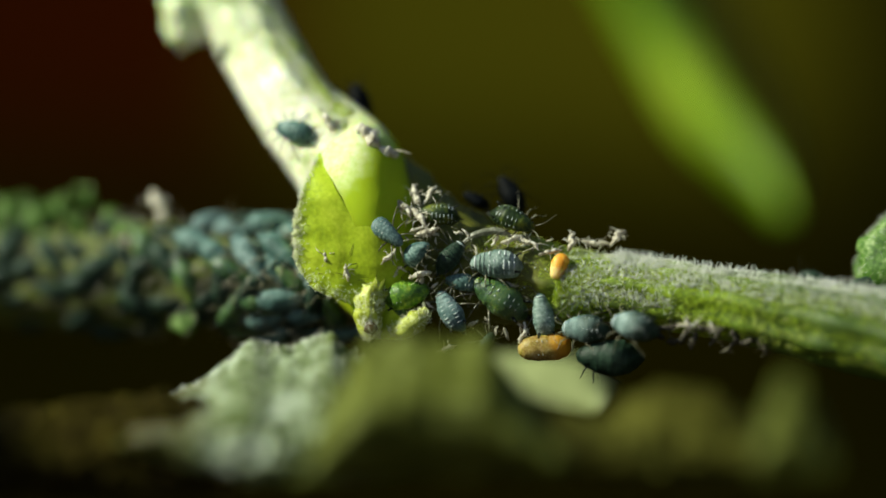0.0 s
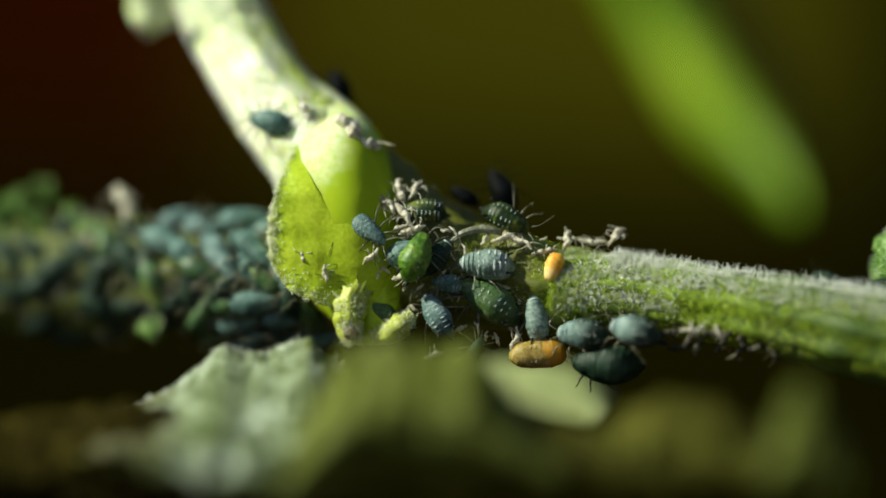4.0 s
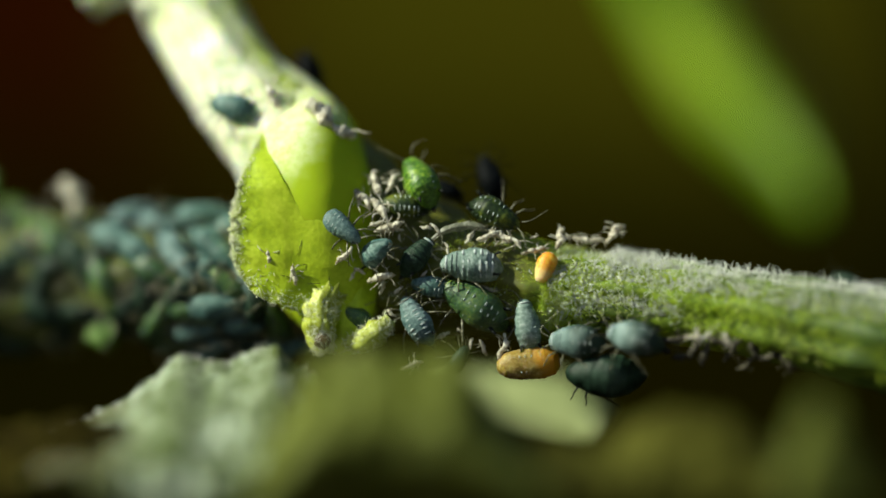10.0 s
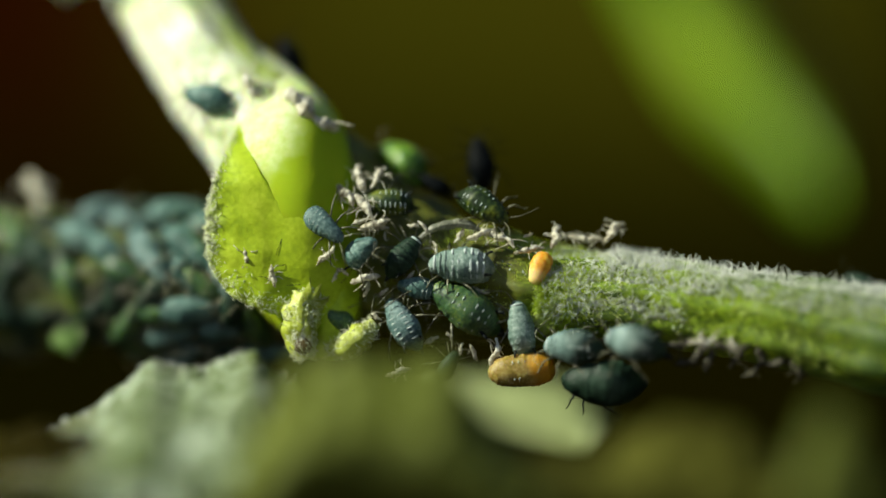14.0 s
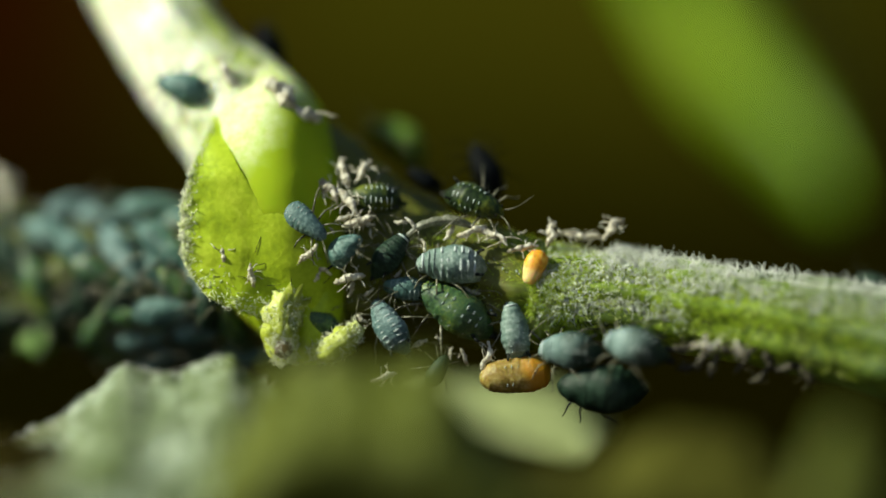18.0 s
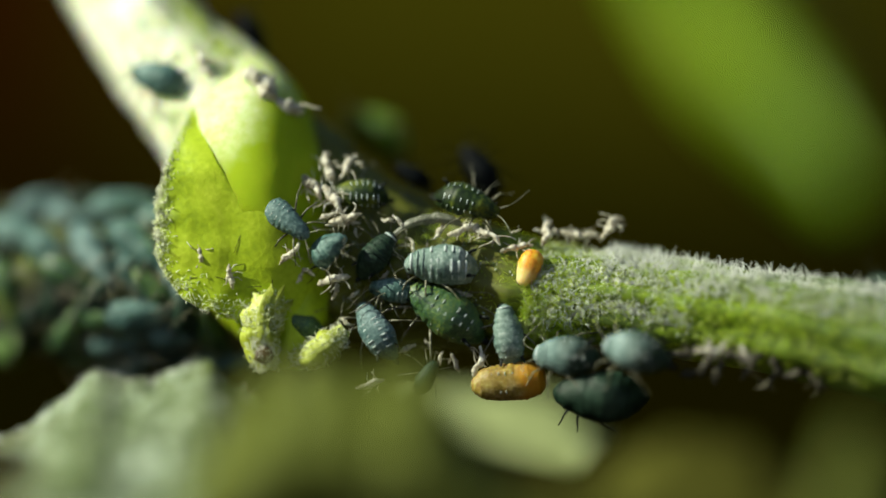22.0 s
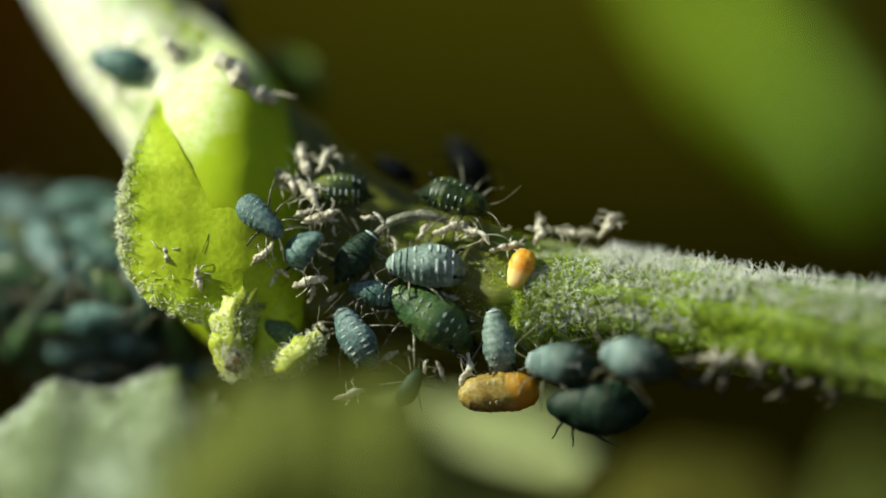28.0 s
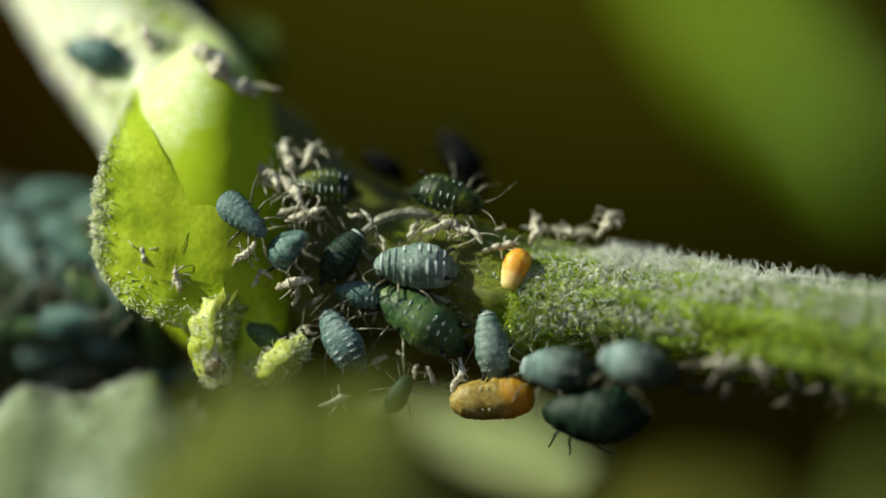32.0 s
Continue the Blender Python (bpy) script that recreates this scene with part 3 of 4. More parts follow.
def blade_at(u, v):
    """A ribbon that hangs to the right, hollow along its midrib and turned a little more to the light towards its tip."""
    f = v * (len(blade_run) - 1)
    i = min(int(f), len(blade_run) - 2)
    a, b, d, wd = blade_run[i] + (blade_run[i + 1] - blade_run[i]) * (f - i)
    s = 2 * u - 1
    return mm(a + s * wd * 0.78, b - s * wd * 0.62, d + (1.0 - 2.6 * v) * s + 0.9 * s * s)


bm = bmesh.new()
sheet(bm, blade_at, 16, 44, 0.3)
part("leaf_blade", bm, BLADE, blade)


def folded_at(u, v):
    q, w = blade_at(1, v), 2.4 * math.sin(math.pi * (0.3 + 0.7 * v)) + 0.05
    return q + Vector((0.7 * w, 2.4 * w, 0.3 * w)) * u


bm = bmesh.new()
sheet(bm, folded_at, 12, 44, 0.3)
part("folded_half", bm, BLADE_DIM, blade, "dim half of the leaf turned from the sun")
bm = bmesh.new()
tube(bm, [blade_at(0.5, k / 20) + Vector((0, -0.15, 0)) for k in range(21)], [0.28 - 0.2 * k / 20 for k in range(21)], 8)
part("midrib", bm, BLADE, blade)

# hairy bud at the far right
bud = thing("hairy_bud", "small green downy bud beside the stem", "bud")
bm = bmesh.new()
ball(bm, mm(1590, 470, 1.2), (1.55, 1.2, 1.65), 26, 18, bumpy=0.2, seed=5)
part("bud_body", bm, MOSS, bud)
q, w = roots_on([(1590, 560, 1.2, 70), (1590, 470, 1.2, 78), (1592, 400, 1.2, 40), (1594, 388, 1.2, 10)], 8, 600, (0.2, 1), (-180, 180), 41)
hair_coat("bud_hairs", q, w, [rng.uniform(0.1, 0.25) * 0.001 for _ in q], 0.000008, HAIR, bud, "short pale hairs", 0.7, 9)


# ---------------------------------------------------------------- aphids
def stance(a, b, d, heading, up=30.0, side=0.0, lift=0.0):
    """Pose of a creature: its head points by heading degrees (0 right, 90 up), its back faces the viewer, tipped up and aside."""
    n = Vector((math.sin(radians(side)) * math.cos(radians(up)), -math.cos(radians(side)) * math.cos(radians(up)), math.sin(radians(up))))
    h = Vector((math.cos(radians(heading)), 0, math.sin(radians(heading))))
    h = (h - n * h.dot(n)).normalized()
    y = n.cross(h)
    p = on_plan(a, b, d) - n * lift * 0.001
    return Matrix(((h.x, y.x, n.x, p.x), (h.y, y.y, n.y, p.y), (h.z, y.z, n.z, p.z), (0, 0, 0, 1)))


PROFILE = [(0, 0.06), (0.04, 0.3), (0.1, 0.54), (0.18, 0.77), (0.28, 0.93), (0.4, 1.0), (0.52, 0.98), (0.64, 0.88), (0.75, 0.74), (0.84, 0.61), (0.91, 0.49), (0.965, 0.34), (1, 0.1)]
PEAR = [(0, 0.2), (0.04, 0.48), (0.12, 0.72), (0.3, 0.9), (0.55, 1.0), (0.75, 0.98), (0.9, 0.8), (0.97, 0.52), (1, 0.2)]
EGG = [(0, 0.2), (0.03, 0.5), (0.1, 0.8), (0.25, 1.0), (0.45, 0.98), (0.7, 0.84), (0.88, 0.68), (0.96, 0.46), (1, 0.15)]


SEGMENTS = (0, 0.07, 0.15, 0.235, 0.325, 0.415, 0.505, 0.595, 0.685, 0.775, 0.865, 1.0)


def swell(s):
    """How full the body ring is at s: 1 in the middle of a segment, 0 in the crease between two."""
    for s0, s1 in zip(SEGMENTS, SEGMENTS[1:]):
        if s <= s1:
            return math.sin(math.pi * (s - s0) / (s1 - s0)) ** 0.55 if s1 > s0 else 0
    return 0


def droop(s, L):
    """The tail end of the body bends down, the head a little."""
    return L * (1.0 * max(0, 0.42 - s) ** 2 + 0.5 * max(0, s - 0.72) ** 2)


def aphid_body(bm, L, W, H, seed, crease=0.085, outline=PROFILE):
    """A plump segmented body with a flattened rim along the sides; the creases run deepest there."""
    rings = []
    nr, ns = 88, 26
    for j in range(nr + 1):
        s = 0.5 - 0.5 * math.cos(math.pi * j / nr)
        s = 0.35 * s + 0.65 * j / nr
        f, full = edge_value(outline, s), swell(min(max(s, 0), 1))
        ring = []
        for k in range(ns):
            ang = 2 * math.pi * k / ns
            y, z = math.cos(ang), math.sin(ang)
            rim = abs(y) ** 3
            g = f * (1 - crease * (1 - full) * (0.16 + 1.1 * rim) * (0.75 + 0.6 * noise.noise(Vector((s * 9, ang, seed)))))
            y = math.copysign(abs(y) ** 0.86, y)
            z = z * (0.62 if z > 0 else 0.38) * H
            q = Vector(((s - 0.5) * L, y * g * W / 2, z * g ** 0.8 + 0.42 * H - (droop(s, L) if outline is PROFILE else 0)))
            q += Vector((0, y, z)) * W * (0.05 * noise.noise(q * 2.5 + Vector((seed, 0, 0))) + 0.022 * noise.noise(q * 9 + Vector((0, seed, 0))))
            ring.append(bm.verts.new(q))
        rings.append(ring)
    for r0, r1 in zip(rings, rings[1:]):
        for k in range(ns):
            bm.faces.new((r0[k], r0[(k + 1) % ns], r1[(k + 1) % ns], r1[k]))
    bm.faces.new(rings[0][::-1])
    bm.faces.new(rings[-1])


def back_point(L, W, H, s, ang):
    f = edge_value(PROFILE, s)
    return Vector(((s - 0.5) * L, math.cos(ang) * f * W / 2, math.sin(ang) * 0.62 * H * f ** 0.8 + 0.42 * H - droop(s, L)))


STEPPERS = {}


def aphid(m, label, length=1.9, width=0.5, skin=WAX, limb=LIMB, marks=6, seed=1, legs=True, name="aphid", category="aphid", group="aphid colony", feelers=True, tail=BLACK, mark_angle=28, mark_size=1.0, outline=PROFILE, collars=0, crease=0.07, stride=1.0):
    rng = random.Random(seed * 77 + 5)
    L, W, H = length, length * width, length * width * 0.78
    ob = thing(name, label, category, group, at=m)
    bm = bmesh.new()
    aphid_body(bm, L, W, H, seed, crease if outline is PROFILE else 0.045, outline)
    part("body", bm, skin, ob)
    if marks:
        bm = bmesh.new()
        ball(bm, (0, 0, 0), (0.014 * L * mark_size, 0.056 * L * mark_size, 0.012 * L), 8, 5, bumpy=0.5, seed=seed)
        first = part("wax_mark", bm, CHALK, ob, "white waxy bar")
        for k in range(marks):
            s = 0.5 * (SEGMENTS[2 + k] + SEGMENTS[3 + k])
            for sgn in (-1, 1):
                for ang, size in ((90 - sgn * mark_angle, 1.0), (90 - sgn * 64, 0.6)):
                    if rng.random() < 0.1:
                        continue
                    if first is None:
                        mark = new("wax_mark", bar)
                        mark.parent = ob
                    else:
                        mark, bar, first = first, first.data, None
                    c = back_point(L, W, H, s + rng.uniform(-0.008, 0.008), radians(ang)) * 0.001
                    mark.matrix_basis = Matrix.Translation(c) @ Euler((radians(ang - 90), 0, 0)).to_matrix().to_4x4() @ Matrix.Diagonal((size, size * rng.uniform(0.75, 1.25), size, 1))
    for k in range(collars):
        bm = bmesh.new()
        s = 0.90 - 0.075 * k
        tube(bm, [back_point(L, W, H, s, radians(g)) for g in range(12, 169, 12)], [0.006 * L + 0.016 * L * math.sin(math.pi * i / 13) for i in range(14)], 6)
        part("collar", bm, CHALK if k < 1 else skin, ob, "pale waxy collar")
    if legs:
        for sgn in (-1, 1):
            for s, sweep, reach in ((0.80, 40, 0.36), (0.70, 2, 0.36), (0.58, -42, 0.52)):
                sw = radians(sweep + rng.uniform(-14, 14))
                root = back_point(L, W, H, s, radians(-20))
                root.y = sgn * abs(root.y) * 0.8
                out = Vector((math.sin(sw), sgn * math.cos(sw), 0))
                reach *= stride
                knee = root + out * reach * L * 0.55 + Vector((0, 0, 0.09 * L))
                foot = root + out * reach * L * rng.uniform(0.95, 1.15)
                foot.z = 0.0
                toe = foot + out * 0.05 * L
                bm = bmesh.new()
                tube(bm, [root, root.lerp(knee, 0.5) + Vector((0, 0, 0.02 * L)), knee, knee.lerp(foot, 0.5), foot, toe], [0.018 * L, 0.016 * L, 0.012 * L, 0.010 * L, 0.008 * L, 0.006 * L], 6)
                STEPPERS.setdefault(ob.name, []).append((part("leg", bm, limb, ob), root * 0.001, sgn))
    if feelers:
        for sgn in (-1, 1):
            sw = radians(rng.uniform(18, 50))
            root = Vector((0.47 * L, sgn * 0.10 * W, 0.45 * H))
            mid = root + Vector((math.cos(sw) * 0.2, sgn * math.sin(sw) * 0.24, 0.10)) * L
            tip = mid + Vector((rng.uniform(-0.35, 0.3), sgn * rng.uniform(0.15, 0.40), 0.02)) * L
            bm = bmesh.new()
            tube(bm, glide([root, mid, tip], 4), [0.012 * L, 0.011 * L, 0.010 * L, 0.009 * L, 0.008 * L, 0.007 * L, 0.006 * L, 0.005 * L, 0.004 * L], 5)
            part("antenna", bm, limb, ob)
        for sgn in (-1, 1):
            bm = bmesh.new()
            ball(bm, (0.43 * L, sgn * 0.2 * W, 0.55 * H), (0.022 * L, 0.018 * L, 0.022 * L), 8, 6)
            part("eye", bm, BLACK, ob)
    if tail is not None:
        for sgn in (-1, 1):
            c = back_point(L, W, H, 0.17, radians(90 - sgn * 52))
            bm = bmesh.new()
            tube(bm, [c - Vector((-0.02, 0, 0.03)) * L, c + Vector((-0.05, sgn * 0.03, 0.03)) * L, c + Vector((-0.10, sgn * 0.04, 0.04)) * L], [0.026 * L, 0.02 * L, 0.018 * L], 7)
            part("cornicle", bm, tail, ob)
        bm = bmesh.new()
        tube(bm, [(-0.47 * L, 0, 0.42 * H - 0.16 * L), (-0.53 * L, 0, 0.43 * H - 0.19 * L), (-0.57 * L, 0, 0.44 * H - 0.20 * L)], [0.05 * L, 0.035 * L, 0.008 * L], 8)
        part("cauda", bm, tail, ob)
    return ob


def husk(m, length=1.0, seed=1, label="shed white aphid skin clinging to the stem", legs=6, dry=HUSK):
    """A shrunken empty skin: creased body and splayed dry legs."""
    rng = random.Random(seed * 31 + 2)
    ob = thing("shed_skin", label, "shed skin", "shed skins", at=m)
    L = length
    bm = bmesh.new()
    pts = glide([(-0.5 * L, 0, 0.1 * L), (-0.2 * L, rng.uniform(-.08, .08) * L, 0.2 * L), (0.15 * L, rng.uniform(-.08, .08) * L, 0.2 * L), (0.45 * L, rng.uniform(-.14, .14) * L, 0.12 * L)], 12)
    n = len(pts)
    fat = rng.uniform(0.07, 0.12) + (0.05 if length > 1.3 else 0)
    tube(bm, pts, [L * (0.02 + fat * math.sin(math.pi * (i + 0.5) / n) ** 0.7 * (1 - 0.3 * i / n)) for i in range(n)], 18,
         lambda p, ang: max(0.25, 1 + 0.95 * noise.noise(p * (4.5 / L) + Vector((seed, 0, 0))) + 0.45 * noise.noise(p * (11 / L)) + 0.05 * math.sin(p.x * 60 / L)))
    part("skin", bm, dry, ob)
    for k in range(legs):
        sgn = -1 if k % 2 else 1
        x = (0.25 - 0.16 * (k // 2)) * L
        sw = radians(rng.uniform(-70, 70))
        out = Vector((math.sin(sw), sgn * math.cos(sw), 0))
        bm = bmesh.new()
        root = Vector((x, sgn * 0.06 * L, 0.15 * L))
        knee = root + out * 0.19 * L + Vector((0, 0, rng.uniform(0.0, 0.12) * L))
        foot = knee + (out + Vector((rng.uniform(-.9, .9), 0, rng.uniform(-0.9, 0.2)))) * rng.uniform(0.12, 0.24) * L
        tube(bm, glide([root, knee, knee.lerp(foot, 0.6) + Vector((rng.uniform(-.03, .03) * L, 0, 0.03 * L)), foot], 3), [L * (0.019 - 0.0011 * i) for i in range(10)], 5)
        part("dry_leg", bm, dry, ob)
    return ob


pale = aphid(stance(880, 468, 0.0, 177, 30, 0, 0.35), "pale blue-grey aphid with rows of white waxy bars on the stem", 1.95, 0.54, PALE, seed=1, mark_size=1.5, collars=3)
cam.data.dof.focus_object = next(o for o in pale.children if o.name.startswith("wax_mark"))
aphid(stance(884, 526, 0.0, 146, 10, 0, 0.45), "plump dark green aphid with white spots on the stem", 2.4, 0.48, GREEN, seed=2, mark_size=0.55, mark_angle=14, crease=0.03)
aphid(stance(797, 551, 0.0, 122, 5, -15, 0.3), "blue-grey aphid with pale bars hanging below the stem", 1.7, 0.5, MIST, seed=3, collars=1)
stander = aphid(stance(962, 557, -0.1, 92, 5, 5, 0.3), "slim blue-grey aphid standing over the tan larva", 1.75, 0.46, PALE, seed=4, marks=4, mark_size=0.5, collars=1)
aphid(stance(797, 455, 0.1, 52, 15, 0, 0.25), "small dark banded aphid on the stem", 1.45, 0.52, DARK, seed=5, marks=0, collars=7)
aphid(stance(733, 448, -0.1, 8, 15, -55, 0.35), "round-backed blue-green aphid seen from behind", 1.35, 0.58, WAX, seed=6, marks=0)
aphid(stance(680, 407, -0.1, -40, 15, -10, 0.3), "slender blue-grey aphid on the node", 1.65, 0.44, MIST, seed=7, marks=5, mark_size=0.7)
aphid(stance(776, 378, 0.5, 177, 22, 0, 0.35), "dark green aphid with pale bars among shed skins", 1.6, 0.5, OLIVE, seed=8)
turner = aphid(stance(912, 388, 0.3, -24, 30, 0, 0.35), "olive green aphid with white spots on top of the stem", 1.75, 0.5, OLIVE, seed=9, mark_size=0.75)
aphid(stance(818, 499, 0.1, 170, 15, 0, 0.25), "small blue-grey aphid squeezed among others", 1.2, 0.55, WAX, seed=10, marks=3)
aphid(stance(1036, 582, -0.7, 170, 28, -18, 0.35), "blue-grey aphid below the hairy stem", 1.75, 0.6, REAR_SHADE, seed=11, marks=4, mark_size=0.7, collars=3)
aphid(stance(1122, 576, -1.5, 158, 28, -18, 0.4), "blurred blue-grey aphid below the hairy stem", 1.8, 0.6, REAR_SHADE, seed=12, marks=3, mark_size=0.7, collars=2)
aphid(stance(1078, 632, -0.7, 176, -5, -10, 0.45), "large dark green aphid under the stem", 2.4, 0.54, DARK, BLACK, seed=13, marks=0, crease=0.03, stride=0.6, tail=None, feelers=False)
aphid(stance(964, 615, 0.0, 5, 0, 0, 0.35), "tan and orange larva with white tufts under the stem", 1.9, 0.53, TAN, LIMB, seed=14, legs=False, name="larva", category="larva", group="larvae", feelers=False, tail=None, mark_size=0.45, outline=PEAR)
aphid(stance(989, 472, -0.1, -110, 10, 0, 0.2), "small glossy orange larva on the stem", 0.98, 0.62, AMBER, LIMB, seed=15, marks=0, legs=False, name="larva", category="larva", group="larvae", feelers=False, tail=None, outline=EGG)
aphid(stance(525, 234, 1.55, 160, 15, -15, 0.25), "blurred blue-green aphid on the pale branch", 1.6, 0.52, WAX, seed=17, marks=0)
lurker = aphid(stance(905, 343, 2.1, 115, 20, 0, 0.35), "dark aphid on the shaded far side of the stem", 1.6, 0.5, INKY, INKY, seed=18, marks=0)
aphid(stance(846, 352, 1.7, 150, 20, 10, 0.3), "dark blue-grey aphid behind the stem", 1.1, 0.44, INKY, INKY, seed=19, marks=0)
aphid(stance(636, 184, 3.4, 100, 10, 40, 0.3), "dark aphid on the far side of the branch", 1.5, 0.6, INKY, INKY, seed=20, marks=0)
aphid(stance(404, 86, 3.9, 70, 10, 0, 0.2), "small dark aphid on the edge of the pale branch", 1.0, 0.5, DARK, BLACK, seed=29, marks=0)
aphid(stance(706, 545, 0.4, 150, 0, 0, 0.3), "dull green aphid in the shade of the bract", 1.2, 0.55, GREEN, seed=21, marks=2)
aphid(stance(1440, 492, 1.4, 150, 30, 0, 0.3), "small dark aphid on the far side of the stem", 1.1, 0.55, DARK, BLACK, seed=22, marks=2)
aphid(stance(860, 610, -0.3, 60, 0, 0, 0.2), "small dull green aphid under the stem", 1.0, 0.5, DARK, seed=23, marks=0)
aphid(stance(1525, 512, 0.4, 30, 20, 0, 0.3), "dark aphid below the downy bud", 1.6, 0.55, DARK, BLACK, seed=24, marks=0)
aphid(stance(1575, 545, 0.0, 160, 10, 0, 0.3), "blue-grey aphid below the downy bud", 1.7, 0.55, WAX, seed=25, marks=0)
walker = aphid(stance(718, 522, -0.2, 20, 5, 0, 0.4), "bright green aphid walking over the colony", 1.75, 0.6, LIME, LIMB, seed=16, marks=3, mark_size=0.4)

# colony out of focus on the far part of the stem
FAR = [(385, 455, -50, WAX), (440, 452, -62, MIST), (492, 440, -55, WAX), (350, 430, -40, WAX), (420, 405, -30, WAX), (475, 395, 20, MIST), (500, 530, 10, WAX),
       (260, 465, 30, WAX), (330, 500, -70, WAX), (390, 510, 100, WAX), (445, 510, 60, WAX), (490, 480, -60, WAX), (540, 560, 20, WAX), (590, 560, 100, WAX),
       (300, 540, 0, DARK), (230, 520, 80, DARK), (180, 470, 20, WAX), (130, 440, 120, WAX), (60, 470, 10, WAX), (20, 430, 60, MIST), (100, 520, -30, DARK),
       (200, 400, 45, WAX), (300, 410, -20, WAX), (340, 560, -10, DARK), (470, 565, 30, WAX), (430, 590, 0, DARK), (520, 590, 40, WAX), (150, 560, 60, DARK),
       (40, 530, 0, DARK), (-40, 470, 0, WAX), (-60, 420, 60, WAX), (265, 580, 30, DARK), (560, 520, 80, WAX), (520, 500, 140, WAX), (370, 390, 60, MIST), (290, 460, -60, WAX), (215, 450, -40, WAX), (320, 455, 70, WAX), (410, 480, -30, WAX), (365, 530, 40, WAX), (460, 540, -20, WAX),
       (150, 500, 10, WAX), (90, 450, -60, WAX), (0, 490, 40, WAX), (510, 455, 100, WAX), (545, 480, -70, MIST), (530, 410, 10, WAX), (440, 385, -15, WAX), (250, 425, 100, WAX), (410, 550, 70, WAX),
       (560, 590, 150, WAX), (610, 590, 40, DARK), (250, 545, -50, WAX), (195, 590, 0, DARK), (480, 600, 80, DARK), (60, 575, 30, DARK), (-90, 500, 50, WAX)]
line_pts = glide(STEM_LINE, 14)
made = {}
for i, (a, b, heading, skin) in enumerate(FAR):
    # Low and far-left aphids take dark skins in place of the shade there.
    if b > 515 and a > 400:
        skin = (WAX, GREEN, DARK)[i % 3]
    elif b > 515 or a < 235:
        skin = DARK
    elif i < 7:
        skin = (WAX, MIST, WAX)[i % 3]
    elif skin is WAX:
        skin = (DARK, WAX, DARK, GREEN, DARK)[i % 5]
    near = min(line_pts, key=lambda q: abs(q[0] - a))
    off = (b - near[1]) / near[3]
    d = near[2] - near[3] * 0.02 * math.sqrt(max(0.05, 1 - min(off * off, 0.95))) - 0.25
    m, size = stance(a, b, d, heading, -60 * off, 0, 0.3), 1.12 if i < 7 else 0.8 + 0.3 * ((i * 37) % 11) / 11
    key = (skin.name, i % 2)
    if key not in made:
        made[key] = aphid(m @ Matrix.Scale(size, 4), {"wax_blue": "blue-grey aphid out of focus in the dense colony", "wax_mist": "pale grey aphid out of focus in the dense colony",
                              "aphid_dark": "aphid in the shaded side of the dense colony, shade put into its dark skin", "aphid_green": "dark green aphid out of focus in the dense colony"}[skin.name], 2.05, 0.38, skin, seed=40 + i, marks=0, crease=0.12), size
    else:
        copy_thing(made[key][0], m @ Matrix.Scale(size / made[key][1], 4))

# shed skins: plan place, heading, length
SKINS = [(577, 458, 0.0, 95, 0.8, -10), (614, 482, -0.1, 100, 0.7, -10), (690, 455, -0.1, 40, 0.8, 0), (745, 487, 0.0, 15, 0.9, 10), (742, 385, 0.4, -45, 1.1, 30),
         (715, 372, 0.5, -50, 1.0, 30), (735, 345, 0.7, 110, 0.9, 30), (762, 345, 0.7, 60, 0.9, 30), (757, 410, 0.2, 20, 1.0, 20), (935, 432, 0.1, -30, 1.0, 40),
         (908, 425, 0.1, 20, 0.9, 40), (975, 448, 0.1, 10, 0.9, 40), (1012, 428, 0.5, 75, 0.9, 40), (1042, 430, 0.6, 150, 0.7, 50), (1092, 420, 0.6, 65, 0.9, 40), (1065, 432, 0.7, 15, 0.7, 40),
         (926, 590, 0.0, 75, 0.9, 0), (1218, 574, -1.5, 10, 0.9, 0), (1262, 580, -1.6, 120, 0.6, 0), (583, 214, 1.4, 110, 1.2, 0), (664, 256, 1.25, -38, 2.0, 0), (282, 368, 4.8, 100, 1.4, 20),
         (405, 572, 4.2, 105, 1.5, 0), (225, 415, 4.8, 80, 1.2, 0), (790, 617, -0.2, 20, 0.8, 0), (265, 505, 4.2, 20, 1.2, 0)]
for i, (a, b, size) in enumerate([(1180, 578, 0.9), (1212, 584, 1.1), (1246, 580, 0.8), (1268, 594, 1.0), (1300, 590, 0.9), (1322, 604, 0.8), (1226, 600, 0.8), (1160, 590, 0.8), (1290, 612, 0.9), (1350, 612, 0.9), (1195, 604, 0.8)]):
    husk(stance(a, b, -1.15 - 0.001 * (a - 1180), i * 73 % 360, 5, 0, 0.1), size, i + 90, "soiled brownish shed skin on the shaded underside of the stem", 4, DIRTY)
crumbs = random.Random(44)
SCRAPS = [(crumbs.uniform(700, 985), crumbs.uniform(405, 590)) for _ in range(22)] + [(770, 505), (842, 442), (905, 503), (833, 524), (862, 566), (930, 546), (988, 538), (1002, 556), (928, 476), (772, 427), (812, 412), (702, 482), (895, 590), (1020, 540), (955, 500), (760, 540)]
for i, (a, b) in enumerate(SCRAPS):
    husk(stance(a, b, 0.15, i * 67 % 360, 10, 0, 0.1), 0.24 + 0.07 * (i % 5), i + 60, "tiny crumpled scrap of shed skin among the aphids", 1)
for i, (a, b, d, heading, size, up) in enumerate(SKINS):
    husk(stance(a, b, d, heading, up, 0, 0.1), size, i + 1, legs=6 if size < 1.4 else 2)

ob = thing("shed_skin", "curled translucent shed skin arched over the stem", "shed skin", "shed skins")
bm = bmesh.new()
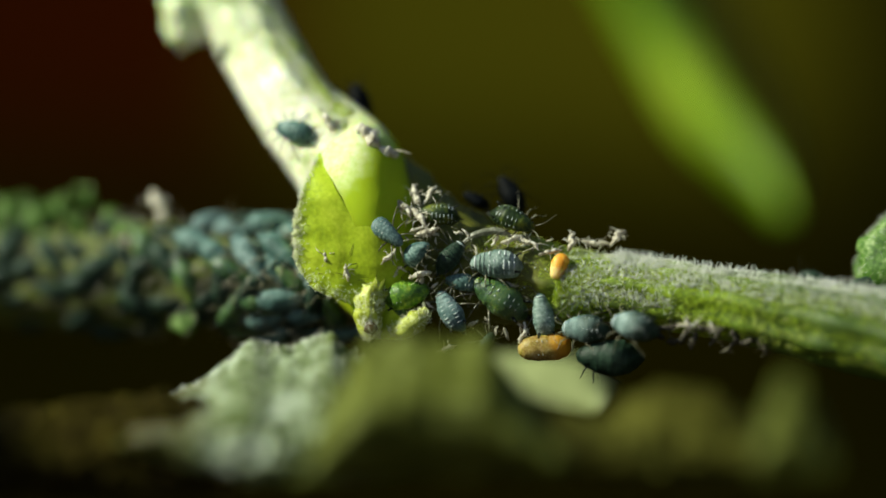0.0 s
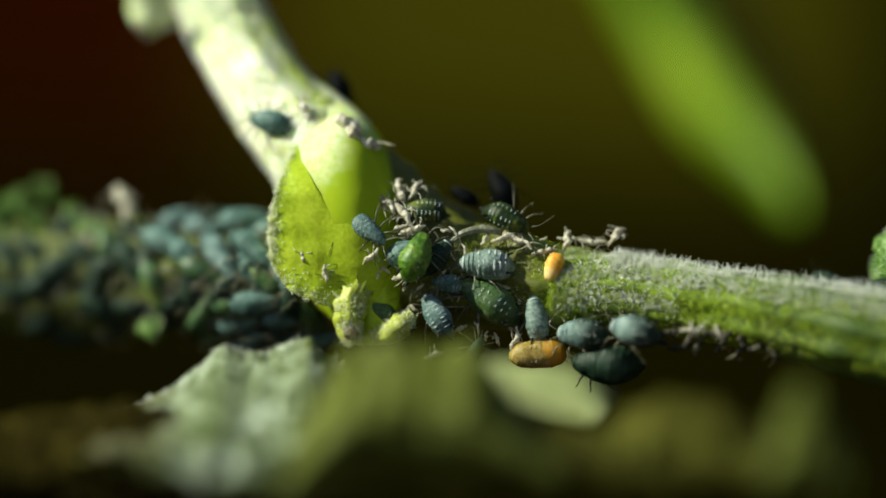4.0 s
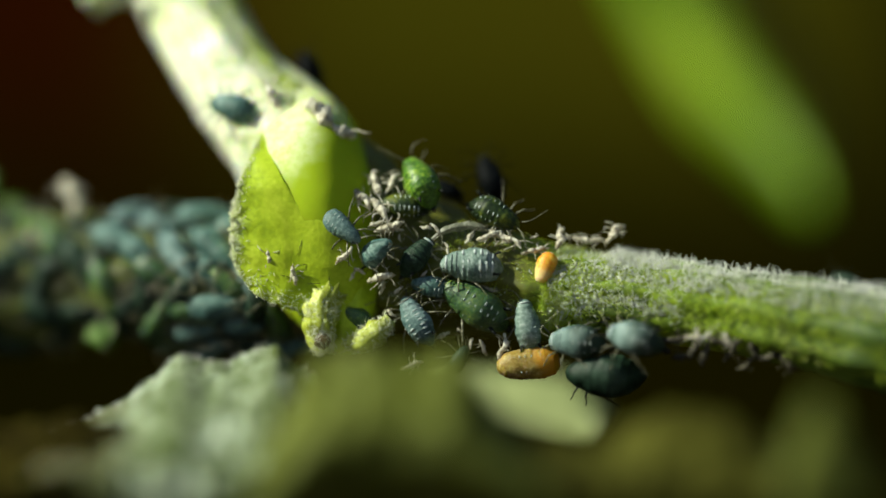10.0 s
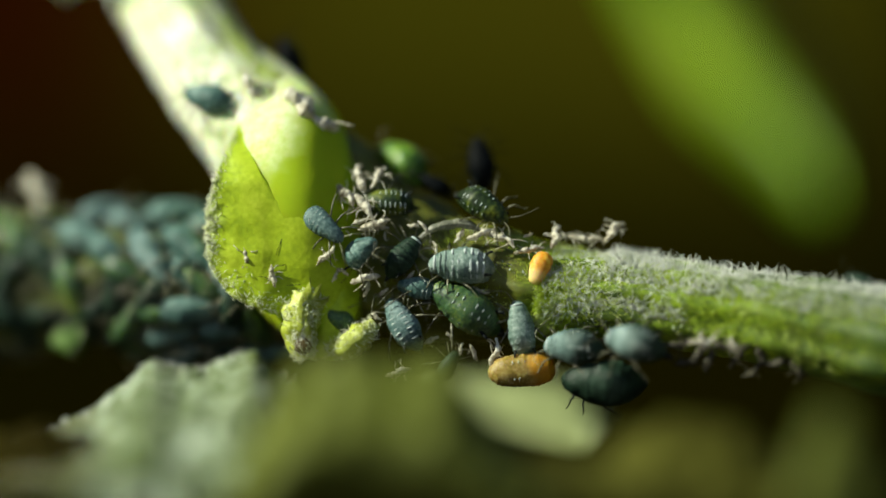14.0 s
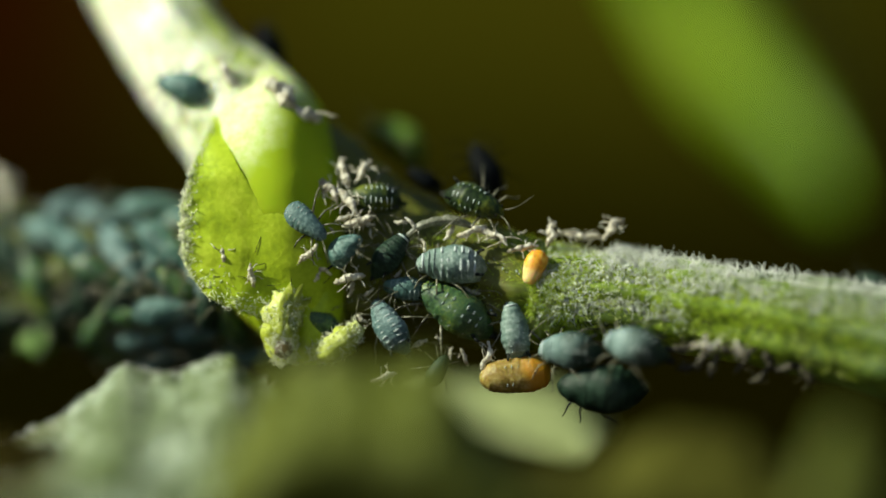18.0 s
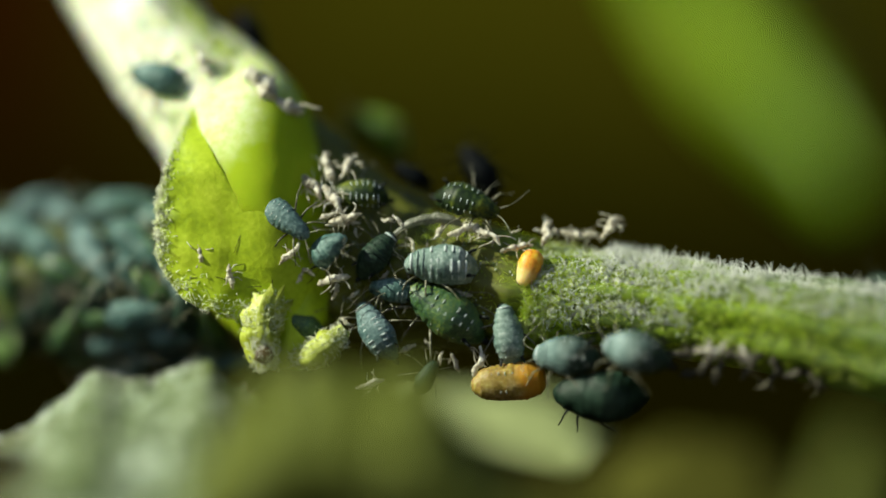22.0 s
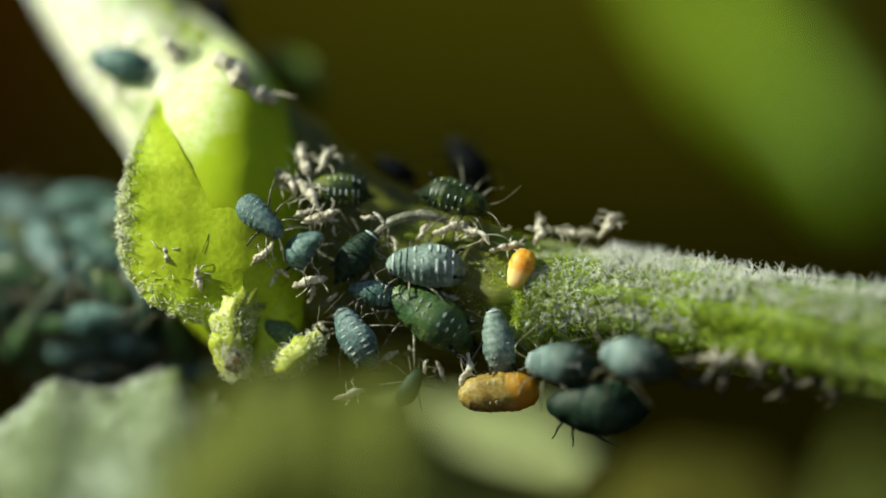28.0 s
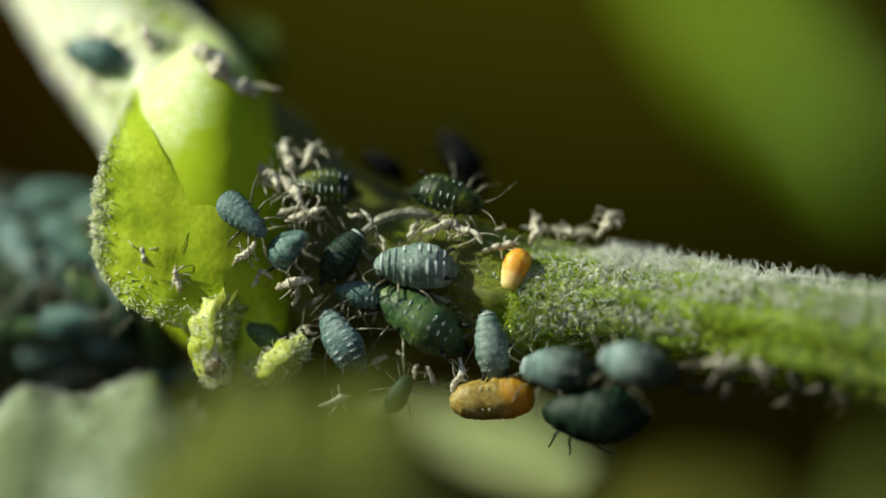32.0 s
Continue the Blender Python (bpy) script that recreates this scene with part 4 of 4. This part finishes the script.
tube(bm, *run_of([(818, 430, 0.25, 1.5), (838, 416, 0.2, 4), (864, 410, 0.2, 6), (890, 411, 0.2, 5), (916, 424, 0.3, 2)], 8), 14, furrow(0.35, 4))
part("skin", bm, VEIL, ob)

# specks of wax dust over the crowded stretch
def wax_dust():
    q, w = roots_on(STEM_LINE, 14, 420, (0.37, 0.60), (-55, 100), 55)
    bm = bmesh.new()
    rng = random.Random(8)
    for c, n in zip(q, w):
        ball(bm, Vector(c) * 1000 + n * 0.02, [rng.uniform(0.008, 0.035) for _ in range(3)], 6, 4, None, 0.9, rng.random() * 9)
    dust = part("wax_dust", bm, CHALK, plant, "white specks of wax dust")
    tagged(dust, kind="stuff")


wax_dust()


def leg_litter():
    """Loose dark legs and feelers of shed skins on the node."""
    rng = random.Random(19)
    bm = bmesh.new()
    for _ in range(12):
        b = rng.uniform(425, 512)
        a = rng.choice((577, 614, 690, 650)) + rng.gauss(0, 14)
        d = bract_skin(a, b) - 0.07
        ang, ln = rng.uniform(0, 6.28), rng.uniform(5, 13)
        bend = rng.uniform(-0.35, 0.35)
        p0 = mm(a, b, d)
        p1 = mm(a + ln * math.cos(ang), b + ln * math.sin(ang), d - 0.02)
        p2 = mm(a + ln * math.cos(ang) + ln * math.cos(ang + bend), b + ln * math.sin(ang) + ln * math.sin(ang + bend), d)
        tube(bm, glide([p0, p1, p2], 4), [0.010 - 0.0006 * k for k in range(9)], 5)
    tagged(part("leg_litter", bm, BLACK, plant, "loose dark legs of shed skins"), kind="stuff")


leg_litter()

# bright buds at the far end of the stem
for i, (a, b, d, r) in enumerate([(60, 395, 6.6, 0.8), (110, 366, 6.6, 0.6), (150, 352, 6.8, 0.6), (30, 440, 6.3, 0.7), (330, 572, 3.6, 0.7), (195, 384, 5.6, 0.45), (10, 380, 7.2, 0.8), (80, 430, 6.0, 0.55),
                                  (135, 400, 5.6, 0.55), (-30, 395, 7.6, 0.8), (222, 408, 4.8, 0.55), (-70, 430, 7.2, 0.8), (110, 450, 5.7, 0.5), (160, 432, 5.4, 0.45), (45, 362, 7.2, 0.5), (85, 372, 6.8, 0.45), (-5, 420, 6.9, 0.6)]):
    tuft = thing("leaf_bud", "small bright green leaf bud out of focus on the stem", "bud", "leaf buds", at=Matrix.Translation(on_plan(a, b, d)))
    for k in range(4):
        bm = bmesh.new()
        ball(bm, (0.35 * r * math.cos(k * 1.7 + i), 0.3 * r * math.sin(k * 1.7 + i), 0.2 * r * (k % 2)), (0.35 * r, 0.25 * r, 0.7 * r), 12, 9, Euler((0.5 * math.sin(k + i), 0.6 * math.cos(k * 2 + i), k)).to_matrix(), 0.3, k + i)
        part("bud_scale", bm, MOSS, tuft)


# ---------------------------------------------------------------- what moves
def motions():
    # the green aphid walks up through the colony and away along the far side of the branch
    path = [(0, 718, 522, 0.2, 15), (1.5, 724, 523, 0.0, 30), (2, 724, 514, -0.1, 45), (2.5, 737, 490, -0.3, 60), (3.5, 755, 464, -0.45, 68), (5.5, 782, 422, -0.45, 78), (6.5, 783, 406, -0.45, 80),
            (7.5, 789, 394, -0.3, 85), (8.5, 790, 360, 0.0, 100), (9.5, 799, 346, 0.4, 110), (11, 806, 331, 0.9, 115), (13, 797, 322, 1.8, 120), (16.5, 799, 307, 3.6, 130),
            (18, 809, 300, 4.6, 140), (19, 816, 303, 5.0, 142), (21, 808, 301, 5.3, 144), (23, 795, 296, 5.4, 145), (25.5, 789, 293, 5.4, 145), (27.5, 732, 246, 5.3, 145), (29.5, 718, 238, 5.1, 145),
            (31, 712, 227, 5.1, 142), (32, 694, 219, 5.1, 140)]
    walk(turner, [(0, stance(906, 386, 0.3, -30, 30, 0, 0.35)), (4.5, stance(911, 390, 0.3, -30, 20, 0, 0.35)), (8, stance(913, 391, 0.3, -27, 22, 0, 0.35)), (13, stance(909, 382, 0.3, -42, 32, 0, 0.35)),
                  (16.5, stance(908, 380, 0.3, -40, 32, 0, 0.35)), (19, stance(909, 384, 0.3, -26, 30, 0, 0.35)), (25, stance(911, 387, 0.3, -24, 30, 0, 0.35)), (32, stance(913, 388, 0.3, -22, 30, 0, 0.35))])
    walk(lurker, [(0, stance(905, 343, 2.1, 115, 20, 0, 0.35)), (8, stance(905, 341, 2.1, 112, 20, 0, 0.35)), (11, stance(908, 332, 2.1, 100, 20, 0, 0.35)), (13, stance(905, 323, 2.1, 95, 15, 0, 0.35)),
                  (16.5, stance(917, 328, 2.1, 100, 15, 0, 0.35)), (19, stance(927, 345, 2.1, 118, 20, 0, 0.35)), (25, stance(928, 347, 2.1, 120, 20, 0, 0.35)), (32, stance(930, 346, 2.1, 120, 20, 0, 0.35))])
    walk(stander, [(0, stance(961, 560, -0.1, 99, 5, 5, 0.3)), (8, stance(962, 559, -0.1, 98, 5, 5, 0.3)), (18, stance(963, 557, -0.1, 98, 5, 5, 0.3)), (32, stance(963, 556, -0.1, 98, 5, 5, 0.3))])
    # its legs step in two sets of three while it goes
    for k, (leg, root, sgn) in enumerate(STEPPERS[walker.name]):
        rows, t, step = [], 0.0, 0
        while t < 32.01:
            going = 1.5 <= t <= 12 or 26 <= t <= 32
            swing = (14 if (step + k) % 2 else -14) * sgn if going else 0
            rows.append((round(t, 2), Matrix.Translation(root) @ pose(0, 0, 0, 0, 0, swing) @ Matrix.Translation(-root)))
            t, step = t + 0.5, step + 1
        walk(leg, rows)
    tip = [(0, 5), (8, 25), (12, 40), (14, 50), (16.5, 70), (18.5, 55), (32, 55)]
    turn = [(0, 0), (14, 0), (16.5, 35), (18.5, 135), (32, 135)]
    walk(walker, [(t, stance(a, b, d, h, edge_value(tip, t), edge_value(turn, t), 0.4)) for t, a, b, d, h in path])


motions()
